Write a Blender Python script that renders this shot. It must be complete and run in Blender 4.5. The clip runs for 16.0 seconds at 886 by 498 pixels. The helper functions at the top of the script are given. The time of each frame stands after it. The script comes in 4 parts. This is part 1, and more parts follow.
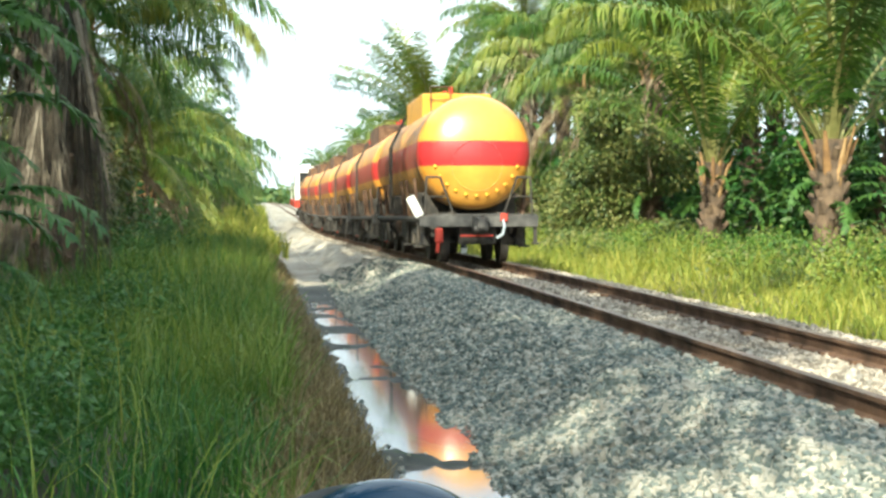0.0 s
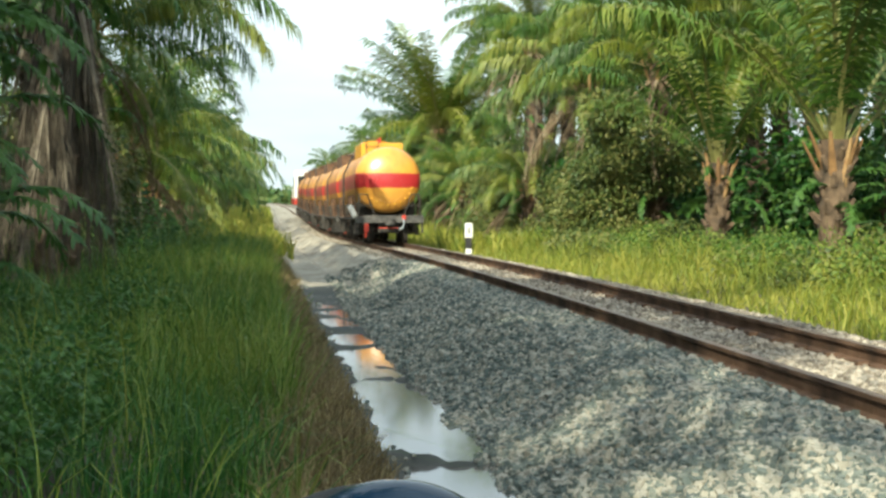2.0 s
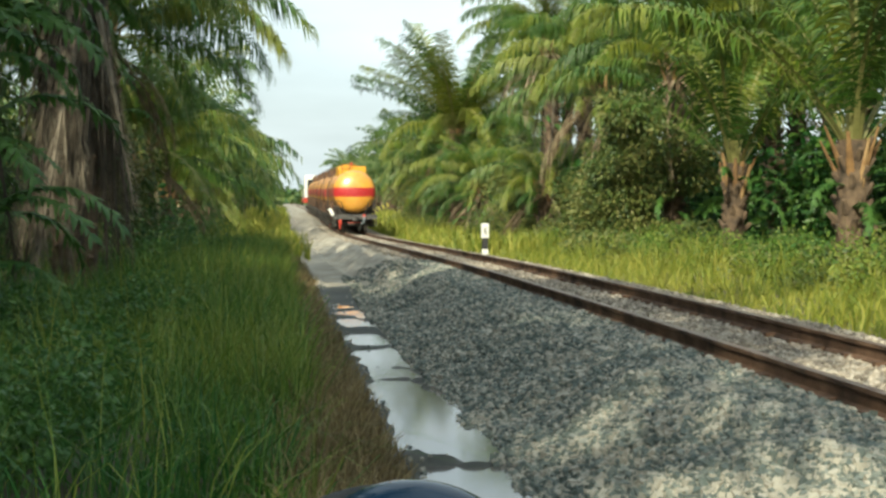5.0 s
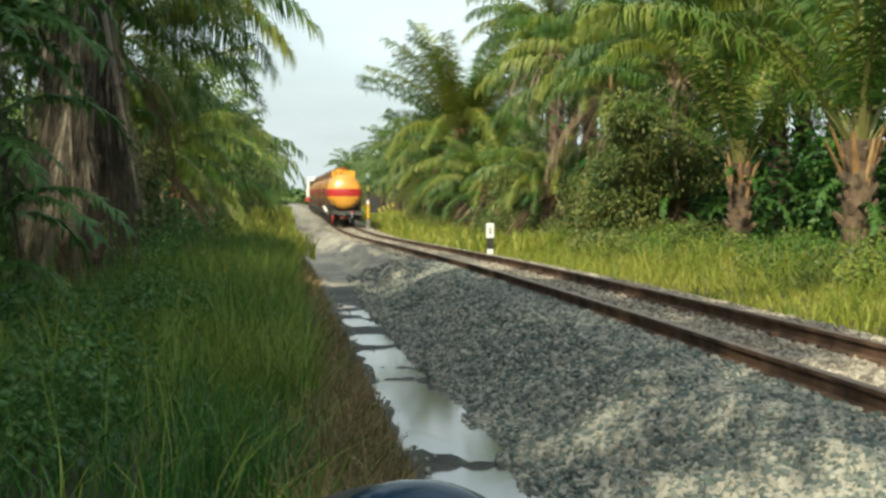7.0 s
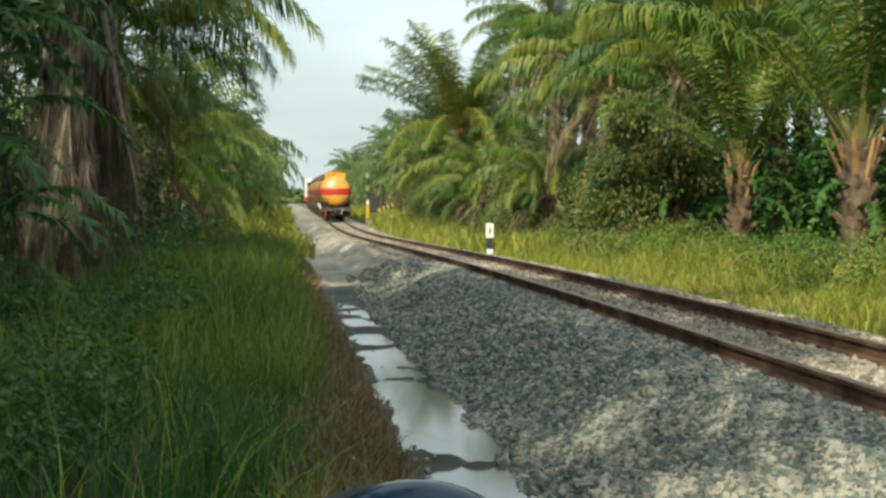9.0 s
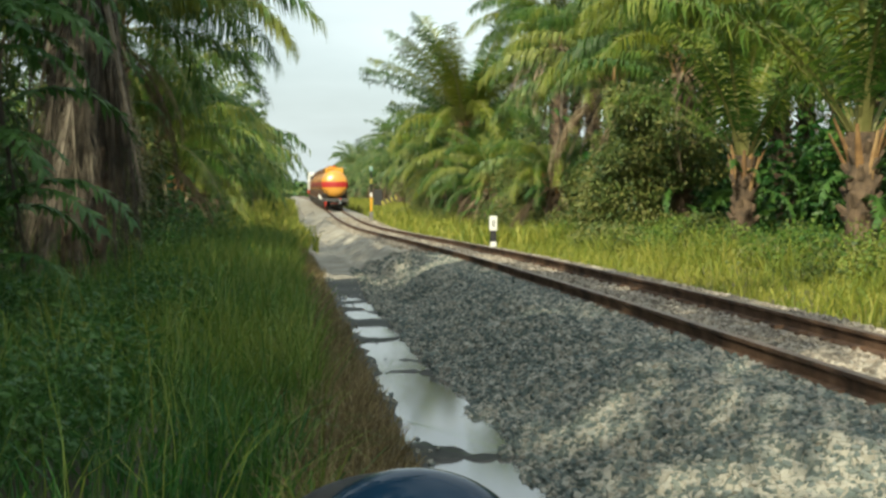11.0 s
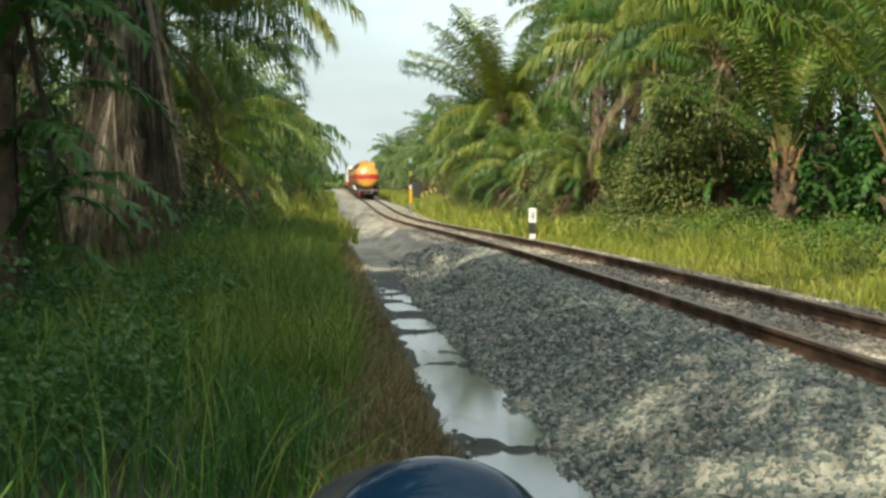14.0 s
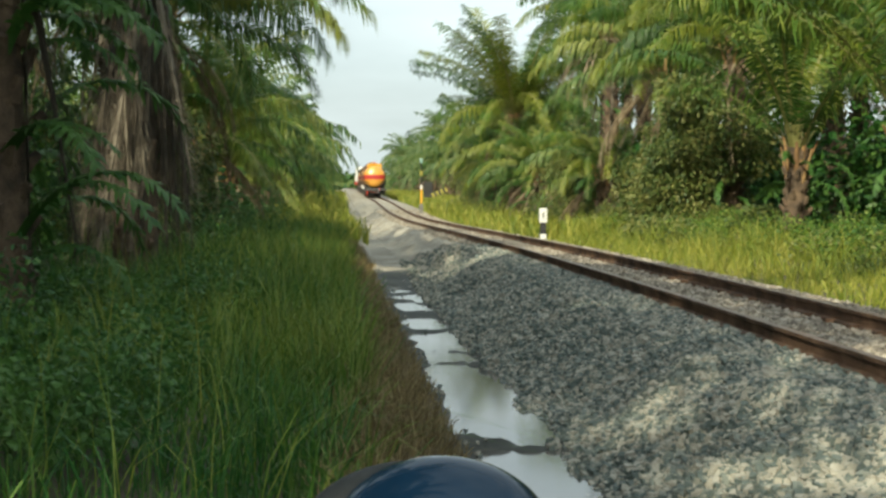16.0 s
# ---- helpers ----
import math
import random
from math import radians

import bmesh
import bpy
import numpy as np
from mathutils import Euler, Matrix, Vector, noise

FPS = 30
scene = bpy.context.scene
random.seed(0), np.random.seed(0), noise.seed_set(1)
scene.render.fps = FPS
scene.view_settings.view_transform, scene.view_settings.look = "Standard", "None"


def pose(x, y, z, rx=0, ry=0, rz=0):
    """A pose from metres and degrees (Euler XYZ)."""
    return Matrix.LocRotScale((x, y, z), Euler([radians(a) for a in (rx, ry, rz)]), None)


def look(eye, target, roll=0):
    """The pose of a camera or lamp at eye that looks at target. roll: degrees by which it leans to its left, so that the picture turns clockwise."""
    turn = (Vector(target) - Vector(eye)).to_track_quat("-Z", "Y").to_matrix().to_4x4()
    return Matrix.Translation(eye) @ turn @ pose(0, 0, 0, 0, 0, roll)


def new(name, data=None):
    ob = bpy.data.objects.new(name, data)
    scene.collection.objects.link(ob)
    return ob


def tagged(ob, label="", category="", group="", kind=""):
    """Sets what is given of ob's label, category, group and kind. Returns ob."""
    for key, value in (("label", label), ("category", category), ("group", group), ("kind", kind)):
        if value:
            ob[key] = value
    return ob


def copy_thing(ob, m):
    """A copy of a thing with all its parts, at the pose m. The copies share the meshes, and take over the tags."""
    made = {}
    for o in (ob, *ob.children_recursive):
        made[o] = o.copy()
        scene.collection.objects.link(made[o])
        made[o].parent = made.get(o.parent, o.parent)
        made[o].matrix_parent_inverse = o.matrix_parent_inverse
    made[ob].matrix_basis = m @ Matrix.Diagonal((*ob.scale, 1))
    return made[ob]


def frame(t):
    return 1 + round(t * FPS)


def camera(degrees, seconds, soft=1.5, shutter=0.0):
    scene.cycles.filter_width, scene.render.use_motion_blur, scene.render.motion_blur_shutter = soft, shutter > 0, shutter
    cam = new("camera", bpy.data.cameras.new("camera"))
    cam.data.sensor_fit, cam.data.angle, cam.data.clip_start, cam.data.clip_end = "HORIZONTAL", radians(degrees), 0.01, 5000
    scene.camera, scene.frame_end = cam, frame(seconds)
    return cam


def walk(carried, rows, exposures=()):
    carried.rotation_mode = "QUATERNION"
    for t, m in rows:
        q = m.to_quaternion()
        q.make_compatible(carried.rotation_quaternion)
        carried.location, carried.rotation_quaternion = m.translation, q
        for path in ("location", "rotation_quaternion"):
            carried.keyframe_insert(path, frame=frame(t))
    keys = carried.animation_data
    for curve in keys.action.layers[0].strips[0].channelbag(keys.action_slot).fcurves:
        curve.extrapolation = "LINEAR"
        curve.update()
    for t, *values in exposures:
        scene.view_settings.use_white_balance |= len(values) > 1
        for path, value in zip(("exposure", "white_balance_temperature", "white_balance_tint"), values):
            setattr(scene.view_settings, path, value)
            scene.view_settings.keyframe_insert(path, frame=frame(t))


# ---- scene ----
# ---- camera ----
cam = camera(34.29, 16.0, soft=2.8)
EYE_Z = 1.75


SWAY_T = (0.0, 9.2, 11.5, 13.0, 14.5, 16.0)
SWAY_X = (-0.006, -0.006, -0.002, 0.004, 0.010, 0.012)
SWAY_Z = (0.0025, 0.0025, -0.001, -0.002, -0.003, -0.003)


def aim(t, turn, down):
    """The camera's pose: turned left and tilted down by degrees, swaying a little in the hand."""
    return pose(float(np.interp(t, SWAY_T, SWAY_X)), 0, EYE_Z + float(np.interp(t, SWAY_T, SWAY_Z)), 90 - down, 0, turn)


PATH = [(0.0, -1.008, 2.053), (0.25, -0.90, 2.05), (0.5, -0.821, 2.05), (1.0, -0.811, 2.038), (2.0, -0.806, 2.028),
        (3.0, -0.799, 2.020), (3.5, -0.701, 2.012), (4.0, -0.514, 2.012), (4.6, -0.28, 2.013), (5.6, -0.02, 2.015),
        (6.5, 0.047, 2.017), (7.5, 0.044, 2.023), (8.5, 0.034, 2.022), (9.2, 0.034, 2.023), (10.2, 0.06, 2.14),
        (11.0, 0.18, 2.31), (11.5, 0.359, 2.403), (12.0, 0.64, 2.467), (12.5, 0.917, 2.534), (13.0, 1.194, 2.579),
        (13.5, 1.486, 2.600), (14.0, 1.757, 2.618), (14.5, 1.977, 2.622), (15.0, 2.125, 2.622), (15.5, 2.178, 2.619),
        (16.0, 2.188, 2.619)]
walk(cam, [(t, aim(t, a, b)) for t, a, b in PATH],
     exposures=[(0.0, 0.98, 6000, 0), (0.5, 0.68, 6050, 0), (1.0, 0.56, 6100, 0), (2.0, 0.43, 6150, 0), (3.0, 0.32, 6200, 0), (4.0, 0.22, 6250, 0),
                (6.5, 0.08, 6350, 0), (9.0, -0.02, 6400, 0), (11.5, 0.03, 6400, 0), (16.0, 0.04, 6400, 0)])

# ---- world and sun ----
SUN_TURN, SUN_UP = 198.5, 33.0          # compass turn from +Y, clockwise; height over the horizon
world = bpy.data.worlds.new("world")
scene.world = world
world.use_nodes = True
wn = world.node_tree
for nd in list(wn.nodes):
    wn.nodes.remove(nd)
sky = wn.nodes.new("ShaderNodeTexSky")
sky.sky_type = 'NISHITA'
sky.sun_disc = False
sky.sun_elevation, sky.sun_rotation = radians(SUN_UP), radians(SUN_TURN)
sky.air_density, sky.dust_density, sky.ozone_density = 1.0, 3.5, 1.0
haze = wn.nodes.new("ShaderNodeMix")
haze.data_type = 'RGBA'
haze.inputs[0].default_value = 0.55
haze.inputs[7].default_value = (8.6, 9.2, 9.5, 1)
wcoord = wn.nodes.new("ShaderNodeTexCoord")
wmap = wn.nodes.new("ShaderNodeMapping")
wmap.inputs["Scale"].default_value = (1.5, 1.5, 6.0)
wnoise = wn.nodes.new("ShaderNodeTexNoise")
wnoise.inputs["Scale"].default_value = 2.2
wnoise.inputs["Detail"].default_value = 5
wramp = wn.nodes.new("ShaderNodeMapRange")
wramp.inputs[1].default_value, wramp.inputs[2].default_value = 0.35, 0.7
wramp.inputs[3].default_value, wramp.inputs[4].default_value = 0.55, 0.92
bg = wn.nodes.new("ShaderNodeBackground")
# hazy air: a touch brighter low down
wsplit = wn.nodes.new("ShaderNodeSeparateXYZ")
wglow = wn.nodes.new("ShaderNodeMapRange")
wglow.interpolation_type = 'SMOOTHSTEP'
wglow.inputs[1].default_value, wglow.inputs[2].default_value = -0.02, 0.75
wglow.inputs[3].default_value, wglow.inputs[4].default_value = 0.117, 0.117
wn.links.new(wcoord.outputs["Generated"], wsplit.inputs[0])
wn.links.new(wsplit.outputs[2], wglow.inputs[0])
wn.links.new(wglow.outputs[0], bg.inputs[1])
wout = wn.nodes.new("ShaderNodeOutputWorld")
wn.links.new(wcoord.outputs["Generated"], wmap.inputs[0])
wn.links.new(wmap.outputs[0], wnoise.inputs["Vector"])
wn.links.new(wnoise.outputs[0], wramp.inputs[0])
wn.links.new(wramp.outputs[0], haze.inputs[0])
wn.links.new(sky.outputs[0], haze.inputs[6])
wn.links.new(haze.outputs[2], bg.inputs[0])
wn.links.new(bg.outputs[0], wout.inputs[0])

sun_data = bpy.data.lights.new("sun", 'SUN')
sun_data.energy, sun_data.angle, sun_data.color = 5.0, radians(0.6), (1.0, 0.88, 0.66)
sun = new("sun", sun_data)
_a, _e = radians(SUN_TURN), radians(SUN_UP)
SUN_WAY = Vector((math.sin(_a) * math.cos(_e), math.cos(_a) * math.cos(_e), math.sin(_e)))
sun.matrix_world = look(SUN_WAY * 60, (0, 0, 0))


# ---- materials ----
def material(name, colours, scale=8.0, rough=0.7, bump=0.2, bump_scale=None, metal=0.0, spec=0.5, per_object=0.0, per_island=0.0,
             translucent=0.0, fine=0.25, stretch=(1, 1, 1), coat=0.0, space="Object"):
    """Colours mixed by noise at two scales, with bump; may vary from object to object or from piece to piece."""
    m = bpy.data.materials.new(name)
    m.use_nodes = True
    nt = m.node_tree
    b = nt.nodes["Principled BSDF"]
    b.inputs["Roughness"].default_value, b.inputs["Metallic"].default_value = rough, metal
    b.inputs["Specular IOR Level"].default_value = spec
    b.inputs["Coat Weight"].default_value = coat
    b.inputs["Coat Roughness"].default_value = 0.28
    co = nt.nodes.new("ShaderNodeTexCoord")
    mp = nt.nodes.new("ShaderNodeMapping")
    mp.inputs["Scale"].default_value = stretch
    nt.links.new(co.outputs[space], mp.inputs[0])
    n1 = nt.nodes.new("ShaderNodeTexNoise")
    n1.inputs["Scale"].default_value, n1.inputs["Detail"].default_value = scale, 4
    nt.links.new(mp.outputs[0], n1.inputs["Vector"])
    ramp = nt.nodes.new("ShaderNodeValToRGB")
    ramp.color_ramp.elements[0].position, ramp.color_ramp.elements[1].position = 0.32, 0.68
    ramp.color_ramp.elements[0].color, ramp.color_ramp.elements[1].color = (*colours[0], 1), (*colours[-1], 1)
    for i, c in enumerate(colours[1:-1]):
        e = ramp.color_ramp.elements.new(0.32 + 0.36 * (i + 1) / (len(colours) - 1))
        e.color = (*c, 1)
    fac = n1.outputs[0]
    if per_object or per_island:
        src = nt.nodes.new("ShaderNodeObjectInfo").outputs["Random"] if per_object else nt.nodes.new("ShaderNodeNewGeometry").outputs["Random Per Island"]
        mr = nt.nodes.new("ShaderNodeMapRange")
        amount = per_object or per_island
        mr.inputs[3].default_value, mr.inputs[4].default_value = -amount / 2, amount / 2
        nt.links.new(src, mr.inputs[0])
        add = nt.nodes.new("ShaderNodeMath")
        add.operation = 'ADD'
        nt.links.new(fac, add.inputs[0])
        nt.links.new(mr.outputs[0], add.inputs[1])
        fac = add.outputs[0]
    nt.links.new(fac, ramp.inputs[0])
    n2 = nt.nodes.new("ShaderNodeTexNoise")
    n2.inputs["Scale"].default_value, n2.inputs["Detail"].default_value = (bump_scale or scale * 6), 3
    nt.links.new(mp.outputs[0], n2.inputs["Vector"])
    mix = nt.nodes.new("ShaderNodeMix")
    mix.data_type, mix.blend_type = 'RGBA', 'OVERLAY'
    mix.inputs[0].default_value = fine
    nt.links.new(ramp.outputs[0], mix.inputs[6])
    nt.links.new(n2.outputs[0], mix.inputs[7])
    nt.links.new(mix.outputs[2], b.inputs["Base Color"])
    if bump:
        bp = nt.nodes.new("ShaderNodeBump")
        bp.inputs["Strength"].default_value, bp.inputs["Distance"].default_value = bump, 0.02
        nt.links.new(n2.outputs[0], bp.inputs["Height"])
        nt.links.new(bp.outputs[0], b.inputs["Normal"])
    if translucent:
        tr = nt.nodes.new("ShaderNodeBsdfTranslucent")
        nt.links.new(mix.outputs[2], tr.inputs[0])
        ms = nt.nodes.new("ShaderNodeMixShader")
        ms.inputs[0].default_value = translucent
        nt.links.new(b.outputs[0], ms.inputs[1])
        nt.links.new(tr.outputs[0], ms.inputs[2])
        nt.links.new(ms.outputs[0], nt.nodes["Material Output"].inputs[0])
    return m


M_FROND = material("palm_leaf", [(0.04, 0.10, 0.013), (0.085, 0.16, 0.018), (0.20, 0.23, 0.028)], 1.2, 0.5, 0, per_object=0.5, translucent=0.15)
M_FROND_FAR = material("palm_leaf_dull", [(0.03, 0.08, 0.018), (0.06, 0.125, 0.024), (0.13, 0.17, 0.036)], 0.8, 0.55, 0, per_island=0.4, translucent=0.1)
M_DEAD = material("dry_frond", [(0.11, 0.075, 0.045), (0.20, 0.15, 0.09), (0.30, 0.24, 0.16)], 3, 0.85, 0, per_object=0.6)
M_SKIRT = material("dry_hanging_frond", [(0.04, 0.033, 0.024), (0.085, 0.07, 0.052), (0.24, 0.205, 0.16)], 3, 0.85, 0, per_object=0.6)
M_RACHIS = material("frond_stalk", [(0.16, 0.17, 0.05), (0.26, 0.24, 0.09)], 3, 0.6, 0.1)
M_PETIOLE = material("petiole_base", [(0.16, 0.09, 0.04), (0.30, 0.17, 0.07), (0.40, 0.26, 0.12)], 3, 0.8, 0.3, per_object=0.4)
M_TRUNK = material("palm_trunk", [(0.05, 0.04, 0.03), (0.13, 0.09, 0.06), (0.2, 0.14, 0.09)], 4, 0.95, 0.8, 30)
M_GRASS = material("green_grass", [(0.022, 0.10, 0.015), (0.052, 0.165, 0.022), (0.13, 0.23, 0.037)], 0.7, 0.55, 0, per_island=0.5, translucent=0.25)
# on the bank these two lighter tones put sunlight into the grass colour
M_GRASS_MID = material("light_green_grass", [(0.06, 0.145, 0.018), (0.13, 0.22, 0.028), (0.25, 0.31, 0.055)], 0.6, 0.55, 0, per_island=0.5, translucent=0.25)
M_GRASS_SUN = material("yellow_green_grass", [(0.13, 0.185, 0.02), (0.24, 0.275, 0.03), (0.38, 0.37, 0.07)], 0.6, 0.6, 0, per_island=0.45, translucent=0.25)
M_GRASS_DRY = material("dry_grass", [(0.125, 0.092, 0.04), (0.225, 0.165, 0.075), (0.35, 0.275, 0.135)], 1.0, 0.8, 0, per_island=0.5, translucent=0.15)
M_SHRUB = material("shrub_leaf", [(0.017, 0.075, 0.013), (0.038, 0.125, 0.020), (0.09, 0.18, 0.030)], 0.9, 0.5, 0, per_island=0.5, translucent=0.12)
M_VINE = material("vine_leaf", [(0.05, 0.09, 0.02), (0.105, 0.145, 0.03), (0.195, 0.20, 0.055)], 0.9, 0.55, 0, per_island=0.5, translucent=0.12)
M_FERN = material("fern_leaf", [(0.036, 0.115, 0.024), (0.095, 0.20, 0.04)], 1.5, 0.5, 0, per_island=0.4, translucent=0.25)
# one ballast, two copies: shaded blue-green grey and sunlit tan put into colour
M_STONE = material("ballast_stone", [(0.118, 0.145, 0.134), (0.222, 0.246, 0.223), (0.40, 0.38, 0.325)], 3, 0.85, 0.3, 40, per_island=0.9)
M_STONE_SUN = material("sunlit_ballast_stone", [(0.20, 0.175, 0.145), (0.33, 0.285, 0.235), (0.46, 0.41, 0.345)], 3, 0.9, 0.3, 40, per_island=0.7)
M_SOIL = material("soil", [(0.06, 0.05, 0.035), (0.11, 0.09, 0.06), (0.15, 0.125, 0.085)], 0.6, 0.95, 0.5, 14)
M_BED = material("ballast_bed", [(0.27, 0.24, 0.195), (0.37, 0.335, 0.275), (0.47, 0.43, 0.36)], 1.2, 0.95, 0.9, 30, fine=0.7)
M_MUD = material("wet_mud", [(0.028, 0.032, 0.028), (0.058, 0.058, 0.049)], 2, 0.7, 0.4, 20)
M_RAIL = material("rusty_rail", [(0.05, 0.03, 0.02), (0.12, 0.068, 0.042), (0.20, 0.12, 0.078)], 3, 0.85, 0.3, 40, metal=0.2)
M_RAILTOP = material("worn_rail_top", [(0.20, 0.13, 0.10), (0.32, 0.24, 0.19)], 6, 0.45, 0.05, metal=0.7)
M_SLEEPER = material("sleeper", [(0.16, 0.15, 0.14), (0.26, 0.25, 0.23)], 4, 0.9, 0.4)
M_BLACK = material("grimy_black", [(0.018, 0.017, 0.016), (0.04, 0.036, 0.032), (0.075, 0.062, 0.05)], 5, 0.7, 0.3)
M_RUST = material("grimy_rust", [(0.05, 0.03, 0.02), (0.12, 0.065, 0.04), (0.2, 0.12, 0.07)], 3, 0.85, 0.3)
M_GREY = material("grimy_grey", [(0.035, 0.035, 0.036), (0.075, 0.072, 0.07), (0.13, 0.125, 0.12)], 4, 0.65, 0.25)
M_RED = material("red_paint", [(0.42, 0.035, 0.02), (0.55, 0.06, 0.035)], 5, 0.5, 0.1)
M_YELLOW = material("yellow_paint", [(0.62, 0.30, 0.025), (0.78, 0.40, 0.04)], 3, 0.4, 0.05)
M_DULL = material("dull_yellow", [(0.22, 0.2, 0.04), (0.38, 0.33, 0.06)], 6, 0.6, 0.1)
M_WHITE = material("white_paint", [(0.72, 0.72, 0.70), (0.83, 0.83, 0.81)], 4, 0.5, 0.08)
M_DARK = material("black_paint", [(0.02, 0.02, 0.022), (0.035, 0.035, 0.035)], 6, 0.55, 0.1)
M_HOSE = material("grey_blue_hose", [(0.3, 0.36, 0.42), (0.42, 0.47, 0.52)], 6, 0.6, 0.1)
# black shell, with the blue of the reflected sky put into its base colour
M_GLOSS = material("gloss_black_sky_blue", [(0.003, 0.012, 0.030), (0.006, 0.020, 0.048)], 5, 0.05, 0, spec=0.36)
M_MATTE = material("matte_dark_plastic", [(0.012, 0.015, 0.019), (0.02, 0.024, 0.03)], 40, 0.6, 0.1, spec=0.2)
M_GLASS = material("dark_window", [(0.015, 0.018, 0.02), (0.03, 0.034, 0.036)], 4, 0.08, 0)


def tank_paint(coat=0.9):
    """Yellow tank paint with a red band round its middle, dirtier low down and along the seams."""
    m = material("tank_paint", [(0.64, 0.29, 0.04), (0.78, 0.385, 0.06)], 1.6, 0.36 if coat > 0.5 else 0.6, 0.02, 5, coat=coat, fine=0.2)
    nt = m.node_tree
    b = nt.nodes["Principled BSDF"]
    base = b.inputs["Base Color"].links[0].from_socket
    co = nt.nodes.new("ShaderNodeTexCoord")
    sp = nt.nodes.new("ShaderNodeSeparateXYZ")
    nt.links.new(co.outputs["Object"], sp.inputs[0])
    lo, hi, both = (nt.nodes.new("ShaderNodeMath") for _ in range(3))
    lo.operation, hi.operation, both.operation = 'GREATER_THAN', 'LESS_THAN', 'MULTIPLY'
    lo.inputs[1].default_value, hi.inputs[1].default_value = -0.26, 0.19
    nt.links.new(sp.outputs[2], lo.inputs[0])
    nt.links.new(sp.outputs[2], hi.inputs[0])
    nt.links.new(lo.outputs[0], both.inputs[0])
    nt.links.new(hi.outputs[0], both.inputs[1])
    mx = nt.nodes.new("ShaderNodeMix")
    mx.data_type = 'RGBA'
    mx.inputs[7].default_value = (0.46, 0.028, 0.032, 1)
    nt.links.new(both.outputs[0], mx.inputs[0])
    nt.links.new(base, mx.inputs[6])
    # streaks of dirt run down the sides
    mp = nt.nodes.new("ShaderNodeMapping")
    mp.inputs["Scale"].default_value = (6, 2.5, 0.5)
    nt.links.new(co.outputs["Object"], mp.inputs[0])
    ns = nt.nodes.new("ShaderNodeTexNoise")
    ns.inputs["Scale"].default_value, ns.inputs["Detail"].default_value = 1.6, 6
    nt.links.new(mp.outputs[0], ns.inputs["Vector"])
    mr = nt.nodes.new("ShaderNodeMapRange")
    mr.inputs[1].default_value, mr.inputs[2].default_value, mr.inputs[4].default_value = 0.62 - DIRT * 0.5, 0.80 - DIRT * 0.3, DIRT
    nt.links.new(ns.outputs[0], mr.inputs[0])
    dx = nt.nodes.new("ShaderNodeMix")
    dx.data_type = 'RGBA'
    dx.inputs[7].default_value = (0.27, 0.14, 0.085, 1)
    nt.links.new(mr.outputs[0], dx.inputs[0])
    nt.links.new(mx.outputs[2], dx.inputs[6])
    nt.links.new(dx.outputs[2], b.inputs["Base Color"])
    return m


DIRT = 0.12
M_TANK_END = tank_paint()
DIRT = 0.45
M_TANK_END_DIRTY = tank_paint()
DIRT = 0.66
M_TANK_SIDE = tank_paint(0.12)


def water_material():
    m = bpy.data.materials.new("puddle_water")
    m.use_nodes = True
    b = m.node_tree.nodes["Principled BSDF"]
    b.inputs["Base Color"].default_value = (0.11, 0.10, 0.09, 1)
    b.inputs["Roughness"].default_value = 0.075
    b.inputs["IOR"].default_value = 2.7
    b.inputs["Specular IOR Level"].default_value = 0.9
    n = m.node_tree.nodes.new("ShaderNodeTexNoise")
    n.inputs["Scale"].default_value = 3
    bp = m.node_tree.nodes.new("ShaderNodeBump")
    bp.inputs["Strength"].default_value, bp.inputs["Distance"].default_value = 0.05, 0.01
    m.node_tree.links.new(n.outputs[0], bp.inputs["Height"])
    m.node_tree.links.new(bp.outputs[0], b.inputs["Normal"])
    return m


M_WATER = water_material()


# ---- mesh tools ----
def part(name, bm, mat, parent=None, label="", smooth=False):
    me = bpy.data.meshes.new(name)
    bm.to_mesh(me)
    bm.free()
    mats = mat if isinstance(mat, (list, tuple)) else [mat]
    for x in mats:
        me.materials.append(x)
    if smooth:
        me.polygons.foreach_set("use_smooth", [True] * len(me.polygons))
    ob = new(name, me)
    if parent:
        ob.parent = parent
    if label:
        tagged(ob, label)
    return ob


def mesh_of(name, verts, faces, mat, smooth=False):
    me = bpy.data.meshes.new(name)
    me.from_pydata([tuple(v) for v in verts] if not isinstance(verts, np.ndarray) else verts.tolist(), [], faces if isinstance(faces, list) else faces.tolist())
    mats = mat if isinstance(mat, (list, tuple)) else [mat]
    for x in mats:
        me.materials.append(x)
    if smooth:
        me.polygons.foreach_set("use_smooth", [True] * len(me.polygons))
    me.update()
    return me


def box(bm, x0, x1, y0, y1, z0, z1, bevel=0.0, m=None):
    r = bmesh.ops.create_cube(bm, size=1)
    vs = r["verts"]
    bmesh.ops.scale(bm, vec=(x1 - x0, y1 - y0, z1 - z0), verts=vs)
    bmesh.ops.translate(bm, vec=((x0 + x1) / 2, (y0 + y1) / 2, (z0 + z1) / 2), verts=vs)
    if m:
        bmesh.ops.transform(bm, matrix=m, verts=vs)
    if bevel:
        es = list({e for v in vs for e in v.link_edges})
        bmesh.ops.bevel(bm, geom=es, offset=bevel, segments=2, affect='EDGES', profile=0.6)
    return bm


def rod(bm, a, b, r, n=8, r2=None):
    a, b = Vector(a), Vector(b)
    d = b - a
    res = bmesh.ops.create_cone(bm, cap_ends=True, segments=n, radius1=r, radius2=r if r2 is None else r2, depth=d.length)
    m = Matrix.Translation((a + b) / 2) @ d.to_track_quat('Z', 'Y').to_matrix().to_4x4()
    bmesh.ops.transform(bm, matrix=m, verts=res["verts"])
    return bm


